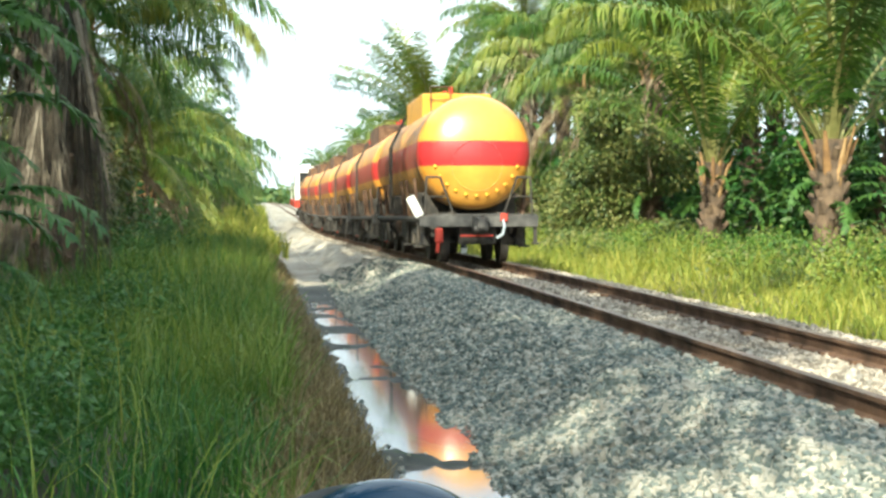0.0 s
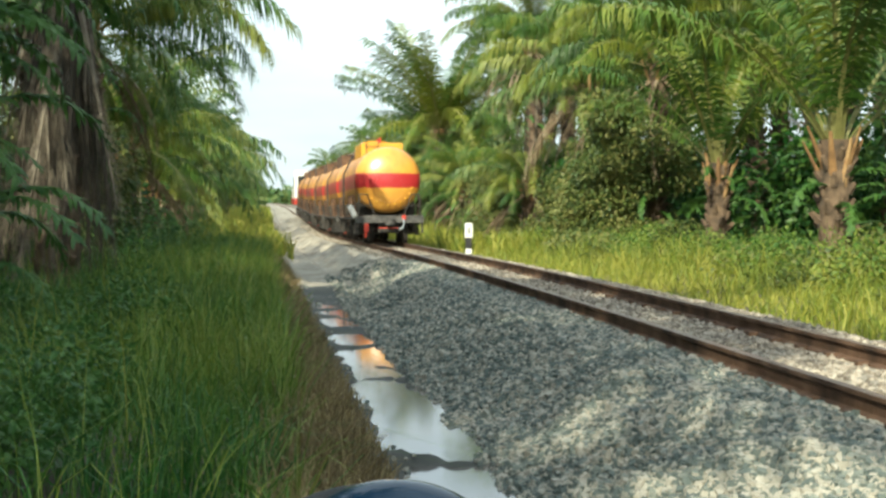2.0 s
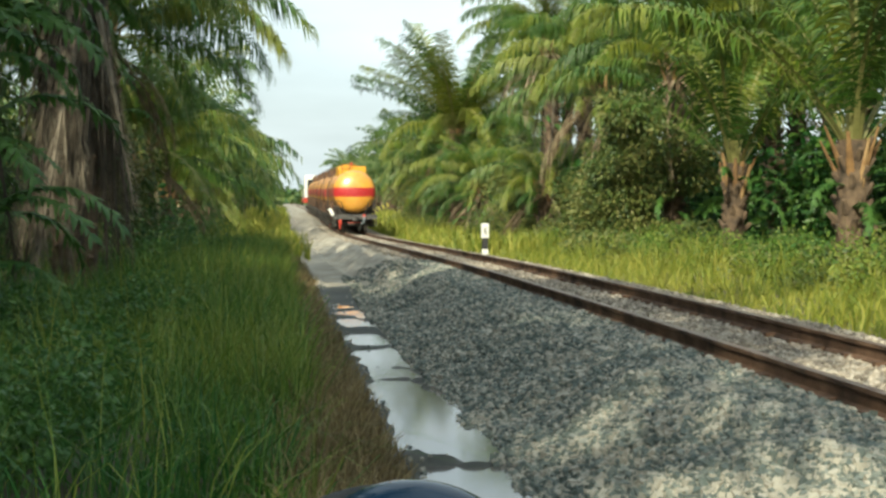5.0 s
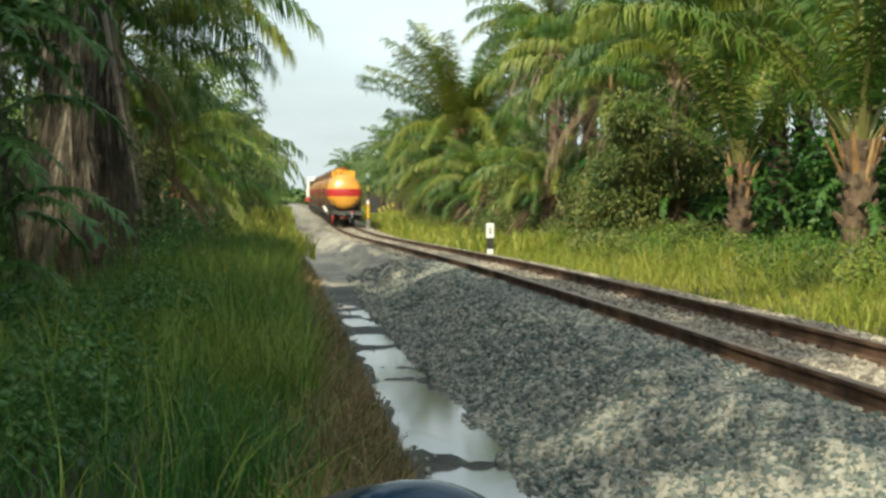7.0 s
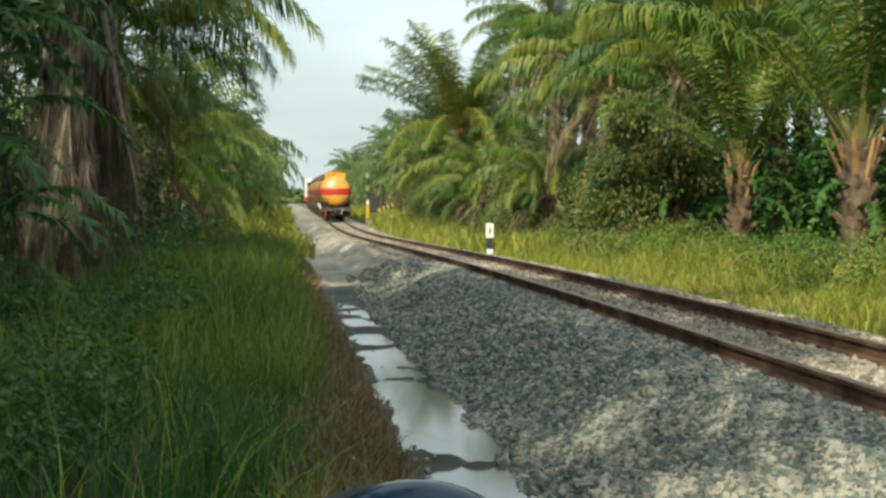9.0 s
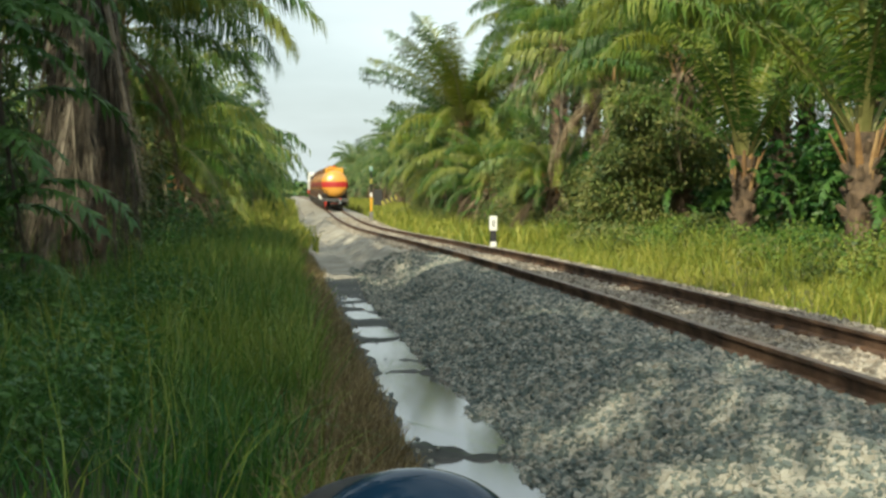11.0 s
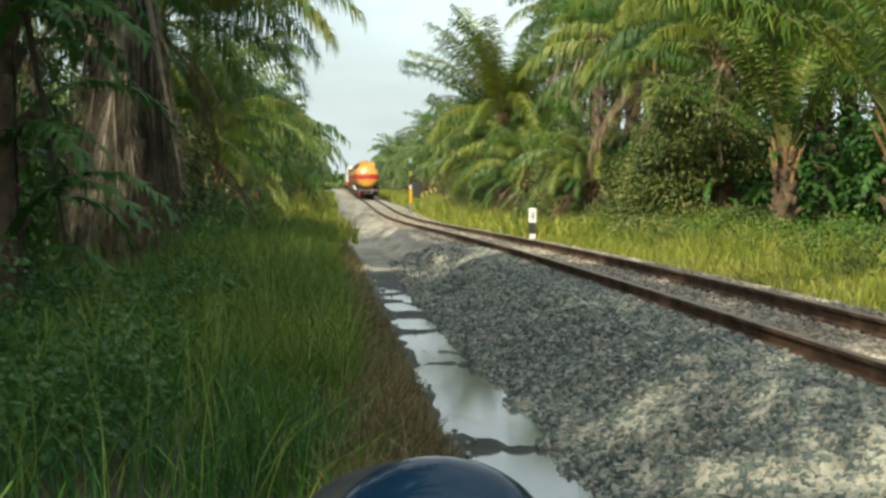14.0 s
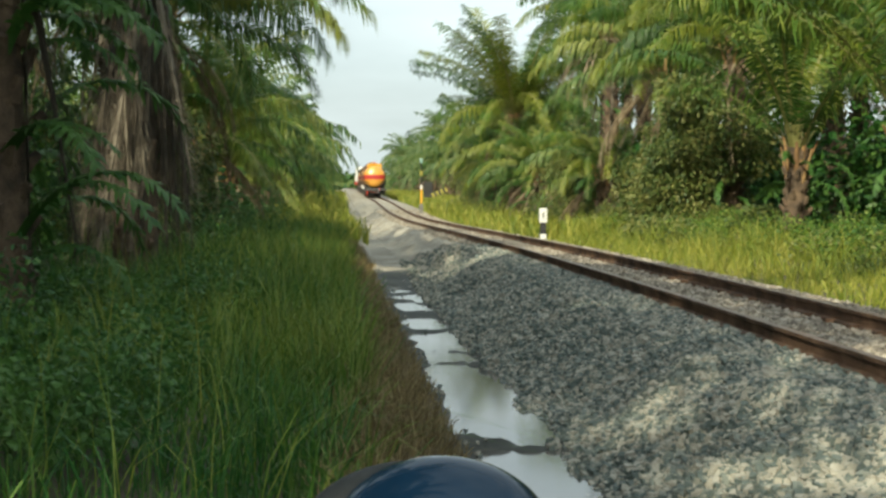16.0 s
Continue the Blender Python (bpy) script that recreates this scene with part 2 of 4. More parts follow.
def pipe(bm, pts, r, n=7):
    for a, b in zip(pts, pts[1:]):
        rod(bm, a, b, r, n)
    for p in pts[1:-1]:
        s = bmesh.ops.create_icosphere(bm, subdivisions=1, radius=r)
        bmesh.ops.translate(bm, vec=p, verts=s["verts"])
    return bm


def empty(name, label="", category="", group="", kind=""):
    return tagged(new(name), label, category, group, kind)


# ---- the railway's line: distance, place, height of the rail tops under the eye ----
TRACK = [(-20, 5.78, -13.86, -1.10), (-10, 4.60, -3.93, -1.11), (0, 3.41, 6.0, -1.12), (10, 2.23, 15.93, -1.12), (20, 1.08, 25.86, -1.18), (30, -0.03, 35.80, -1.30),
         (40, -1.14, 45.74, -1.44), (50, -2.31, 55.67, -1.56), (60, -3.53, 65.60, -1.66), (70, -4.76, 75.52, -1.68), (80, -5.92, 85.45, -1.65),
         (90, -7.02, 95.39, -1.56), (100, -8.12, 105.33, -1.50), (110, -9.12, 115.28, -1.46), (120, -10.28, 125.22, -1.41), (130, -11.42, 135.15, -1.39),
         (140, -12.55, 145.08, -1.37), (160, -14.7, 164.96, -1.32), (180, -16.7, 184.86, -1.27), (200, -19.0, 204.73, -1.23),
         (260, -26.0, 264.3, -1.15), (340, -35.5, 343.7, -1.1), (440, -47.5, 443.0, -1.1)]
T_S, T_X, T_Y, T_Z = (np.array(c, float) for c in zip(*TRACK))


def smooth_table():
    s = np.arange(-20, 441, 1.0)
    out = [s]
    for c in (T_X, T_Y, T_Z):
        v = np.interp(s, T_S, c)
        k = np.hanning(13)
        k /= k.sum()
        pad = np.concatenate([v[0] - (v[1] - v[0]) * np.arange(6, 0, -1), v, v[-1] + (v[-1] - v[-2]) * np.arange(1, 7)])
        out.append(np.convolve(pad, k, 'valid'))
    return out


L_S, L_X, L_Y, L_Z = smooth_table()
L_H = np.arctan2(np.gradient(L_X), np.gradient(L_Y))


def line(s, q=0.0, up=0.0):
    """World points at distance s along the line, q to its right, up over the rail tops (arrays)."""
    s = np.asarray(s, float)
    h = np.interp(s, L_S, L_H)
    x = np.interp(s, L_S, L_X) + q * np.cos(h)
    y = np.interp(s, L_S, L_Y) - q * np.sin(h)
    return np.stack(np.broadcast_arrays(x, y, np.interp(s, L_S, L_Z) + EYE_Z + up), -1)


P_Q = [-400, -60, -12, -7, -5.2, -4.2, -3.5, -3.20, -3.06, -2.58, -2.40, -2.1, -1.75, -1.40, -1.0, 0, 1.0, 1.45, 1.9, 2.5, 3.4, 6, 12, 60, 400]
P_U = [-0.4, -0.4, -0.4, -0.38, -0.38, -0.42, -0.52, -0.63, -0.69, -0.69, -0.62, -0.50, -0.33, -0.19, -0.15, -0.15, -0.15, -0.17, -0.3, -0.45, -0.45, -0.36, -0.36, -0.4, -0.4]


BARS = [(3.9, 0.10, 0.12), (8.3, 0.06, 0.10), (9.4, 0.06, 0.12), (10.3, 0.055, 0.09), (11.6, 0.045, 0.15), (13.6, 0.08, 0.6), (15.9, 0.07, 0.5), (18.2, 0.07, 0.7), (22.0, 0.13, 2.2)]


def rel(q, s):
    """Height of the ground over the rail tops, with the heaps of the ballast and the bars in the ditch."""
    q, s = np.broadcast_arrays(np.asarray(q, float), np.asarray(s, float))
    u = np.interp(q, P_Q, P_U)
    w = np.clip((q + 2.6) / 0.5, 0, 1) * np.clip((-1.05 - q) / 0.35, 0, 1)
    u = u + w * (0.07 * np.sin(s * 0.8 + 0.4) + 0.05 * np.sin(s * 1.9 + 1.0) + 0.03 * np.sin(s * 4.3 + q * 3))
    u = u + 0.10 * np.exp(-((q + 1.45) / 0.35) ** 2 - ((s - 4.6) / 0.9) ** 2) - 0.05 * np.exp(-((q + 1.6) / 0.4) ** 2 - ((s - 6.6) / 0.9) ** 2)
    d = np.clip((q + 3.35) / 0.15, 0, 1) * np.clip((-2.3 - q) / 0.2, 0, 1)
    for at, high, wide in BARS:
        u = u + d * high * np.exp(-((s - at - 0.5 * math.sin(at * 5) * (q + 2.8) - 0.12 * np.sin(q * 9 + at)) / wide) ** 2)
    u = u + d * (0.02 * np.sin(s * 2.3 + q * 2) + 0.015 * np.sin(s * 5.1 - q * 4))
    # past the puddles the ditch is filled with fine gravel, combed into ridges
    far = np.clip((s - 19.5) / 5.0, 0, 1)
    u = u + d * far * 0.16
    u = u + w * far * np.clip((90 - s) / 40, 0, 1) * (0.05 * np.sin(2.7 * s - 11.3 * q) + 0.025 * np.sin(1.1 * s - 5.0 * q))
    g = np.clip((np.abs(q) - 3.3) / 1.0, 0, 1)
    return u + g * (0.05 * np.sin(s * 0.7 + q) + 0.04 * np.sin(q * 1.9 - s * 0.33))


# ---- ground, ballast, water ----
def build_ground():
    s = np.concatenate([np.arange(-20, 0, 0.4), np.arange(0, 26, 0.14), np.arange(26, 60, 0.5), np.arange(60, 200, 2.0), np.arange(200, 441, 12.0)])
    q = np.concatenate([[-900, -400, -150, -60, -30, -18], np.arange(-12, -3.6, 0.6), np.arange(-3.6, -2.2, 0.06), np.arange(-2.2, -0.9, 0.1), np.arange(-0.8, 1.3, 0.4),
                        np.arange(1.3, 3.6, 0.2), np.arange(4, 12, 0.8), [18, 30, 60, 150, 400, 900]])
    # the sheet goes on behind the eye and far ahead
    S, Q = np.meshgrid(s, q, indexing="ij")
    P = line(S, Q, rel(Q, S))
    ext = []
    for row, reach in ((0, -1), (-1, 1)):
        base = P[row].copy()
        d = (line(L_S[0], 0) - line(L_S[0] + 1, 0)) if reach < 0 else (line(L_S[-1], 0) - line(L_S[-1] - 1, 0))
        d[2] = 0
        ext.append(base + d * (800 if reach < 0 else 3000))
    P = np.concatenate([ext[0][None], P, ext[1][None]])
    Q = np.concatenate([Q[:1], Q, Q[-1:]])
    n, m = P.shape[:2]
    i = np.arange(n * m).reshape(n, m)
    faces = np.stack([i[:-1, :-1], i[:-1, 1:], i[1:, 1:], i[1:, :-1]], -1).reshape(-1, 4)
    me = mesh_of("ground", P.reshape(-1, 3), faces, [M_SOIL, M_BED, M_MUD], smooth=True)
    qc = (Q[:-1, :-1] + Q[1:, 1:]).reshape(-1) / 2
    sc = np.concatenate([[-20], (s[:-1] + s[1:]) / 2, [440]]).repeat(m - 1)
    idx = np.where((qc > np.where(sc > 22, -3.3, -2.45)) & (qc < 2.4), 1, np.where((qc > -3.32) & (qc <= -2.45), 2, 0))
    me.polygons.foreach_set("material_index", idx.astype(np.int32))
    tagged(new("ground", me), "plantation soil with a raised grey ballast bank and muddy ditch", "ground", kind="structure")


CUBE = np.array([(x, y, z) for x in (-1, 1) for y in (-1, 1) for z in (-1, 1)], float)
CUBE_F = np.array([(0, 1, 3, 2), (4, 6, 7, 5), (0, 4, 5, 1), (2, 3, 7, 6), (0, 2, 6, 4), (1, 5, 7, 3)])


def stones(name, rng, s, q, size, label, sink=0.25, mat=None):
    n = len(s)
    v = CUBE[None] * (1 + rng.uniform(-0.6, 0.3, (n, 8, 3)))
    v *= (size * rng.uniform(0.55, 1.0, (n, 3)).T).T[:, None, :] / 2
    a, b = rng.uniform(0, 6.28, n), rng.uniform(-0.9, 0.9, n)
    ca, sa, cb, sb = np.cos(a), np.sin(a), np.cos(b), np.sin(b)
    x, y, z = v[..., 0], v[..., 1], v[..., 2]
    y, z = y * cb[:, None] - z * sb[:, None], y * sb[:, None] + z * cb[:, None]
    x, y = x * ca[:, None] - y * sa[:, None], x * sa[:, None] + y * ca[:, None]
    base = line(s, q, rel(q, s))
    base[:, 2] += size * (0.5 - sink) * rng.uniform(0.2, 1.3, n)
    P = np.stack([x, y, z], -1) + base[:, None, :]
    F = (CUBE_F[None] + 8 * np.arange(n)[:, None, None]).reshape(-1, 4)
    tagged(new(name, mesh_of(name, P.reshape(-1, 3), F, mat or M_STONE)), label, "ballast", kind="stuff")


def build_ballast():
    rng = np.random.default_rng(3)
    n = 82000
    s = -0.8 + 27.6 * rng.random(n) ** 1.45
    q = rng.uniform(-2.62, -0.62, n)
    keep = (np.abs(q + 0.565) > 0.085) & ((s < 19.5 + (q + 2.6) * 3 + rng.normal(0, 0.8, n)) | (rng.random(n) < 0.10))
    s, q = s[keep], q[keep]
    # finer where the bank is thin, coarser on the heaps
    stones("near_ballast", rng, s, q, 0.020 + 0.040 * rng.random(len(s)) ** 1.7 + 0.0009 * np.abs(s), "grey angular crushed-stone ballast heaped beside the rails")
    # stone packed between and along the rails, tan from sunlight put into its colour
    n = 26000
    s = -0.8 + 35 * rng.random(n) ** 1.4
    q = rng.uniform(-1.0, 1.5, n)
    keep = (np.abs(np.abs(q) - 0.565) > 0.085) & ((q > -0.6) | (rng.random(n) < 0.45))
    s, q = s[keep], q[keep]
    stones("dusty_ballast", rng, s, q, 0.022 + 0.034 * rng.random(len(s)) ** 1.5, "tan crushed stone packed between the rails, sunlight put into its colour", 0.35, M_STONE_SUN)
    n = 9000
    s, q = rng.uniform(-16, -0.8, n), rng.uniform(-2.6, 2.3, n)
    keep = np.abs(np.abs(q) - 0.565) > 0.1
    s, q = s[keep], q[keep]
    stones("side_ballast", rng, s, q, rng.uniform(0.05, 0.1, len(s)), "grey crushed-stone ballast beside the standing place")
    n = 11000
    s = 8 + 80 * rng.random(n) ** 1.3
    q = rng.uniform(-1.2, 2.2, n)
    keep = (np.abs(np.abs(q) - 0.565) > 0.1) & ((s > 30) | (q > 1.2))
    s, q = s[keep], q[keep]
    # the sunlit tan copy again, for the lit far track
    stones("far_ballast", rng, s, q, rng.uniform(0.04, 0.075, len(s)), "pale tan crushed-stone ballast along the far track, sunlit in its colour", 0.4, M_STONE_SUN)
    n = 420
    s, q = rng.uniform(1, 22, n), np.where(rng.random(n) < 0.5, rng.normal(-2.5, 0.12, n), rng.normal(-3.15, 0.1, n))
    stones("ditch_stones", rng, s, q, rng.uniform(0.02, 0.05, n), "wet grey stones along the ditch")


def build_water():
    s = np.arange(-16, 24, 0.5)
    A, B = line(s, -3.35, -0.645), line(s, -2.3, -0.645)
    n = len(s)
    faces = [(i, i + n, i + n + 1, i + 1) for i in range(n - 1)]
    tagged(new("puddle_water", mesh_of("puddle_water", np.concatenate([A, B]), faces, M_WATER, True)), "still rainwater puddles mirroring the sky in the ditch", "water", kind="structure")


# ---- track ----
RAIL_SIDE = [(-0.036, 0.0), (-0.036, -0.028), (-0.010, -0.042), (-0.009, -0.115), (-0.062, -0.135), (-0.062, -0.15)]


def build_rail(q0, label):
    prof = [(x, z) for x, z in RAIL_SIDE] + [(-x, z) for x, z in reversed(RAIL_SIDE)]
    s = np.concatenate([np.arange(-18, 40, 1.0), np.arange(40, 120, 2.0), np.arange(120, 440, 6.0)])
    rings = [line(s, q0 + x, z) for x, z in prof]
    k, n = len(prof), len(s)
    V = np.stack(rings, 1).reshape(-1, 3)
    F, top = [], []
    for i in range(n - 1):
        for j in range(k):
            F.append((i * k + j, i * k + (j + 1) % k, (i + 1) * k + (j + 1) % k, (i + 1) * k + j))
            top.append(1 if j == k - 1 else 0)
    me = mesh_of("rail", V, F, [M_RAIL, M_RAILTOP])
    me.polygons.foreach_set("material_index", top)
    ob = tagged(new("rail", me), label, "rail", group="running rails")
    return ob


def build_track():
    rails = [build_rail(-0.565, "rusty brown steel rail on the ditch side, worn on top"), build_rail(0.565, "rusty brown steel rail beside the grass verge")]
    bm = bmesh.new()
    box(bm, -0.045, 0.045, -0.05, 0.05, 0, 0.045, 0.008)
    me = bpy.data.meshes.new("rail_clip")
    bm.to_mesh(me)
    bm.free()
    me.materials.append(M_RAIL)
    for rail, q0 in zip(rails, (-0.565, 0.565)):
        for i in range(50):
            s = 0.6 * i
            for side in (-0.085, 0.085):
                c = new("rail_clip", me)
                c.parent = rail
                p = line(s, q0 + side, -0.155)
                c.location = p
                c.rotation_euler = (0, 0, -float(np.interp(s, L_S, L_H)))
    # sleepers, all but buried in the stone
    bm = bmesh.new()
    box(bm, -1.0, 1.0, -0.11, 0.11, -0.16, 0.0, 0.015)
    me = bpy.data.meshes.new("sleeper")
    bm.to_mesh(me)
    bm.free()
    me.materials.append(M_SLEEPER)
    for i in range(150):
        s = 0.6 * (i - 25)
        ob = new("sleeper", me)
        ob.location = line(s, 0, -0.153)
        ob.rotation_euler = (0, 0, -float(np.interp(s, L_S, L_H)))
        tagged(ob, "weathered sleeper almost buried in grey ballast", "sleeper", "track sleepers")


# ---- palms ----
def frond_arrays(seed, length, start, bend, leaf, drop, count, width=0.065, dead=False, light=False, plume=False):
    """A pinnate frond that leaves the origin along +X: its stalk and its leaflets, as vertices, faces and material slots."""
    rng = np.random.default_rng(seed)
    k = 6 if light else 9
    u = np.linspace(0, 1, k)
    ang = radians(start) - radians(bend) * u ** 1.35
    step = length / (k - 1)
    x = np.concatenate([[0], np.cumsum(np.cos((ang[1:] + ang[:-1]) / 2) * step)])
    z = np.concatenate([[0], np.cumsum(np.sin((ang[1:] + ang[:-1]) / 2) * step)])
    side = 0.25 * rng.uniform(-1, 1) * u ** 2 * length * 0.25
    V, F, M = [], [], []
    for i in range(k):
        r = 0.055 * (1 - u[i]) + 0.008
        nx, nz = -math.sin(ang[i]), math.cos(ang[i])
        for dy, dn in ((-r * 1.2, 0), (0, r * 0.7), (r * 1.2, 0)):
            V.append((x[i] + nx * dn, side[i] + dy, z[i] + nz * dn))
        if i:
            a, b = (i - 1) * 3, i * 3
            F += [(a, a + 1, b + 1, b), (a + 1, a + 2, b + 2, b + 1), (a, b, b + 2, a + 2)]
            M += [1, 1, 1]
    for sgn in (-1, 1):
        for j in range(count):
            t = 0.16 + 0.83 * (j + rng.uniform(0.1, 0.9)) / count
            px, py, pz, a = np.interp(t, u, x), np.interp(t, u, side), np.interp(t, u, z), np.interp(t, u, ang)
            ll = leaf * (0.35 + 0.65 * math.sin(math.pi * min(1, (t - 0.08) * 1.02)) ** 0.6) * rng.uniform(0.6, 1.15)
            fwd = np.array([math.cos(a), 0, math.sin(a)])
            nor = np.array([-math.sin(a), 0, math.cos(a)])
            out = np.array([0, sgn, 0])
            sweep, lift = rng.uniform(0.2, 0.8) + 0.3 * t, rng.uniform(-0.4, 0.7)
            d1 = fwd * sweep + out + nor * lift
            if dead:
                d1 = fwd * 1.0 + out * (rng.uniform(0.1, 0.6) if plume else rng.uniform(0.05, 0.35)) + nor * rng.uniform(-0.3, 0.3)
            d1 /= np.linalg.norm(d1)
            d2 = d1 + np.array([0, 0, -1.0]) * drop * rng.uniform(0.6, 1.3)
            d2 /= np.linalg.norm(d2)
            d3 = d2 + np.array([0, 0, -1.0]) * drop * 1.2
            d3 /= np.linalg.norm(d3)
            p0 = np.array([px, py, pz])
            p1 = p0 + d1 * ll * 0.27
            p2 = p1 + d2 * ll * 0.35
            p3 = p2 + d3 * ll * 0.38
            w = fwd * width * 0.5 * rng.uniform(0.8, 1.2)
            b = len(V)
            if light:
                V += [tuple(p0 - w * 0.6), tuple(p0 + w * 0.6), tuple(p1 * 0.6 + p2 * 0.4 - w), tuple(p1 * 0.6 + p2 * 0.4 + w), tuple(p3)]
                F += [(b, b + 1, b + 3, b + 2), (b + 2, b + 3, b + 4)]
                M += [0, 0]
                continue
            V += [tuple(p0 - w * 0.6), tuple(p0 + w * 0.6), tuple(p1 - w), tuple(p1 + w), tuple(p2 - w * 0.8), tuple(p2 + w * 0.8), tuple(p3)]
            F += [(b, b + 1, b + 3, b + 2), (b + 2, b + 3, b + 5, b + 4), (b + 4, b + 5, b + 6)]
            M += [0, 0, 0]
    return np.array(V), F, M


KINDS, LIGHT = ({k: [] for k in ("upright", "arching", "spreading", "hanging", "spear", "dead", "skirt")} for _ in range(2))
for table, thin in ((KINDS, False), (LIGHT, True)):
    n, wd = (0.34, 0.13) if thin else (1.0, 0.048)
    for i in range(2):
        table["upright"].append(frond_arrays(10 + i, 5.6, 84, 62 + 14 * i, 1.0, 0.8, int(78 * n), wd, light=thin))
        table["arching"].append(frond_arrays(20 + i, 6.2, 66, 100 + 14 * i, 1.15, 1.7, int(86 * n), wd, light=thin))
        table["spreading"].append(frond_arrays(30 + i, 6.0, 40, 100 + 15 * i, 1.15, 2.2, int(84 * n), wd, light=thin))
        table["spear"].append(frond_arrays(70 + i, 6.0, 78 - 10 * i, 34 + 10 * i, 0.95, 0.5, int(84 * n), wd, light=thin))
        table["hanging"].append(frond_arrays(40 + i, 5.4, 10, 84 + 8 * i, 1.05, 2.0, int(78 * n), wd, light=thin))
        table["dead"].append(frond_arrays(50 + i, 4.4, -25, 62 + 6 * i, 0.85, 1.5, int(44 * n), 0.05, True, thin))
        table["skirt"].append(frond_arrays(60 + i, 4.9, -85 - 3 * i, 4 - 3 * i, 1.0, 1.6, int(96 * n), 0.024, True, thin, True))
FROND_MESH = {k: [mesh_of("frond", V, F, [M_SKIRT if k == "skirt" else M_DEAD if k == "dead" else M_FROND, M_SKIRT if k == "skirt" else M_DEAD if k == "dead" else M_RACHIS]) for V, F, M in v] for k, v in KINDS.items()}
for k, v in KINDS.items():
    for me, (V, F, M) in zip(FROND_MESH[k], v):
        me.polygons.foreach_set("material_index", M)


def trunk_mesh(height, seed):
    """A stout stem, clad in the stubs of old fronds."""
    rng = np.random.default_rng(seed)
    bm = bmesh.new()
    n, rings = 12, 10
    prev = None
    for i in range(rings):
        t = i / (rings - 1)
        r = 0.30 - 0.05 * t + 0.10 * (1 - t) ** 4 + (0.10 * t ** 5)
        ring = [bm.verts.new((r * math.cos(a) * rng.uniform(0.93, 1.07), r * math.sin(a) * rng.uniform(0.93, 1.07), -0.3 + t * (height + 0.3)))
                for a in [6.2832 * j / n for j in range(n)]]
        if prev:
            for j in range(n):
                bm.faces.new((prev[j], prev[(j + 1) % n], ring[(j + 1) % n], ring[j]))
        prev = ring
    bm.faces.new(prev)
    for i in range(int(height * 14)):
        a, z = i * 2.39996, 0.15 + (height - 0.2) * i / (height * 14)
        tilt = rng.uniform(25, 50)
        m = pose(0, 0, z, 0, 0, math.degrees(a)) @ pose(0.24, 0, 0, 0, tilt, 0)
        ln = rng.uniform(0.14, 0.34)
        r = bmesh.ops.create_cone(bm, cap_ends=True, segments=5, radius1=0.10, radius2=0.05, depth=ln)
        bmesh.ops.transform(bm, matrix=m @ Matrix.Translation((0, 0, ln / 2)), verts=r["verts"])
    me = bpy.data.meshes.new("trunk")
    bm.to_mesh(me)
    bm.free()
    me.materials.append(M_TRUNK)
    return me


def fern_meshes():
    """Arching fern fronds that root on old palm trunks."""
    out = []
    for i, (start, bend) in enumerate(((35, 95), (15, 80), (50, 120))):
        V, F, M = frond_arrays(80 + i, 1.5 + 0.2 * i, start, bend, 0.24, 0.5, 30, 0.055)
        me = mesh_of("fern", V, F, [M_FERN, M_FERN])
        me.polygons.foreach_set("material_index", M)
        out.append(me)
    return out


FERNS = fern_meshes()
TRUNKS = [(h, trunk_mesh(h, 70 + i)) for i, h in enumerate((2.7, 3.6, 6.2, 9.2))]


def petiole_mesh():
    """The broad, tapering base of a cut frond."""
    bm = bmesh.new()
    r = bmesh.ops.create_cone(bm, cap_ends=True, segments=6, radius1=0.10, radius2=0.035, depth=1.0)
    bmesh.ops.scale(bm, vec=(0.55, 1, 1), verts=r["verts"])
    bmesh.ops.translate(bm, vec=(0, 0, 0.45), verts=r["verts"])
    me = bpy.data.meshes.new("petiole")
    bm.to_mesh(me)
    bm.free()
    me.materials.append(M_PETIOLE)
    return me


PETIOLE = petiole_mesh()


def crown_plan(rng, fronds, dead, skirt, reach=1.0, fall=1.0):
    """Kinds and turns of the fronds of one palm."""
    rows = []
    for i in range(fronds):
        t = (i / max(1, fronds - 1)) ** abs(fall)
        if fall > 4:
            # a crown of steep fronds that lean outward one below the other
            rows.append(("upright", i % 2, i * 137.5 + rng.uniform(-14, 14), 32 * i / fronds + rng.uniform(-6, 6), rng.uniform(-14, 14), reach * rng.uniform(0.9, 1.1), -0.3 * i / fronds))
            continue
        kind = "upright" if t < 0.3 else "arching" if t < 0.7 else "spreading" if t < 0.94 else "hanging"
        if fall < 0 and t < 0.75:
            # a young, stiff crown whose fronds stand out like spears
            rows.append(("spear", i % 2, i * 137.5 + rng.uniform(-14, 14), 50 * t + rng.uniform(-8, 8), rng.uniform(-12, 12), reach * rng.uniform(0.85, 1.1), -0.35 * t))
            continue
        rows.append((kind, rng.integers(0, 2), i * 137.5 + rng.uniform(-14, 14), rng.uniform(-9, 9), rng.uniform(-12, 12), reach * rng.uniform(0.85, 1.1), -0.35 * t))
    for i in range(dead):
        rows.append(("dead", rng.integers(0, 2), i * 137.5 + rng.uniform(-20, 20), rng.uniform(-10, 10), rng.uniform(-20, 20), rng.uniform(0.7, 1.0), -0.6))
    for i in range(skirt):
        rows.append(("skirt", rng.integers(0, 2), i * 137.5 + rng.uniform(-20, 20), rng.uniform(-3, 3), rng.uniform(-12, 12), rng.uniform(0.8, 1.02), -0.25 - 1.3 * rng.random()))
    return rows


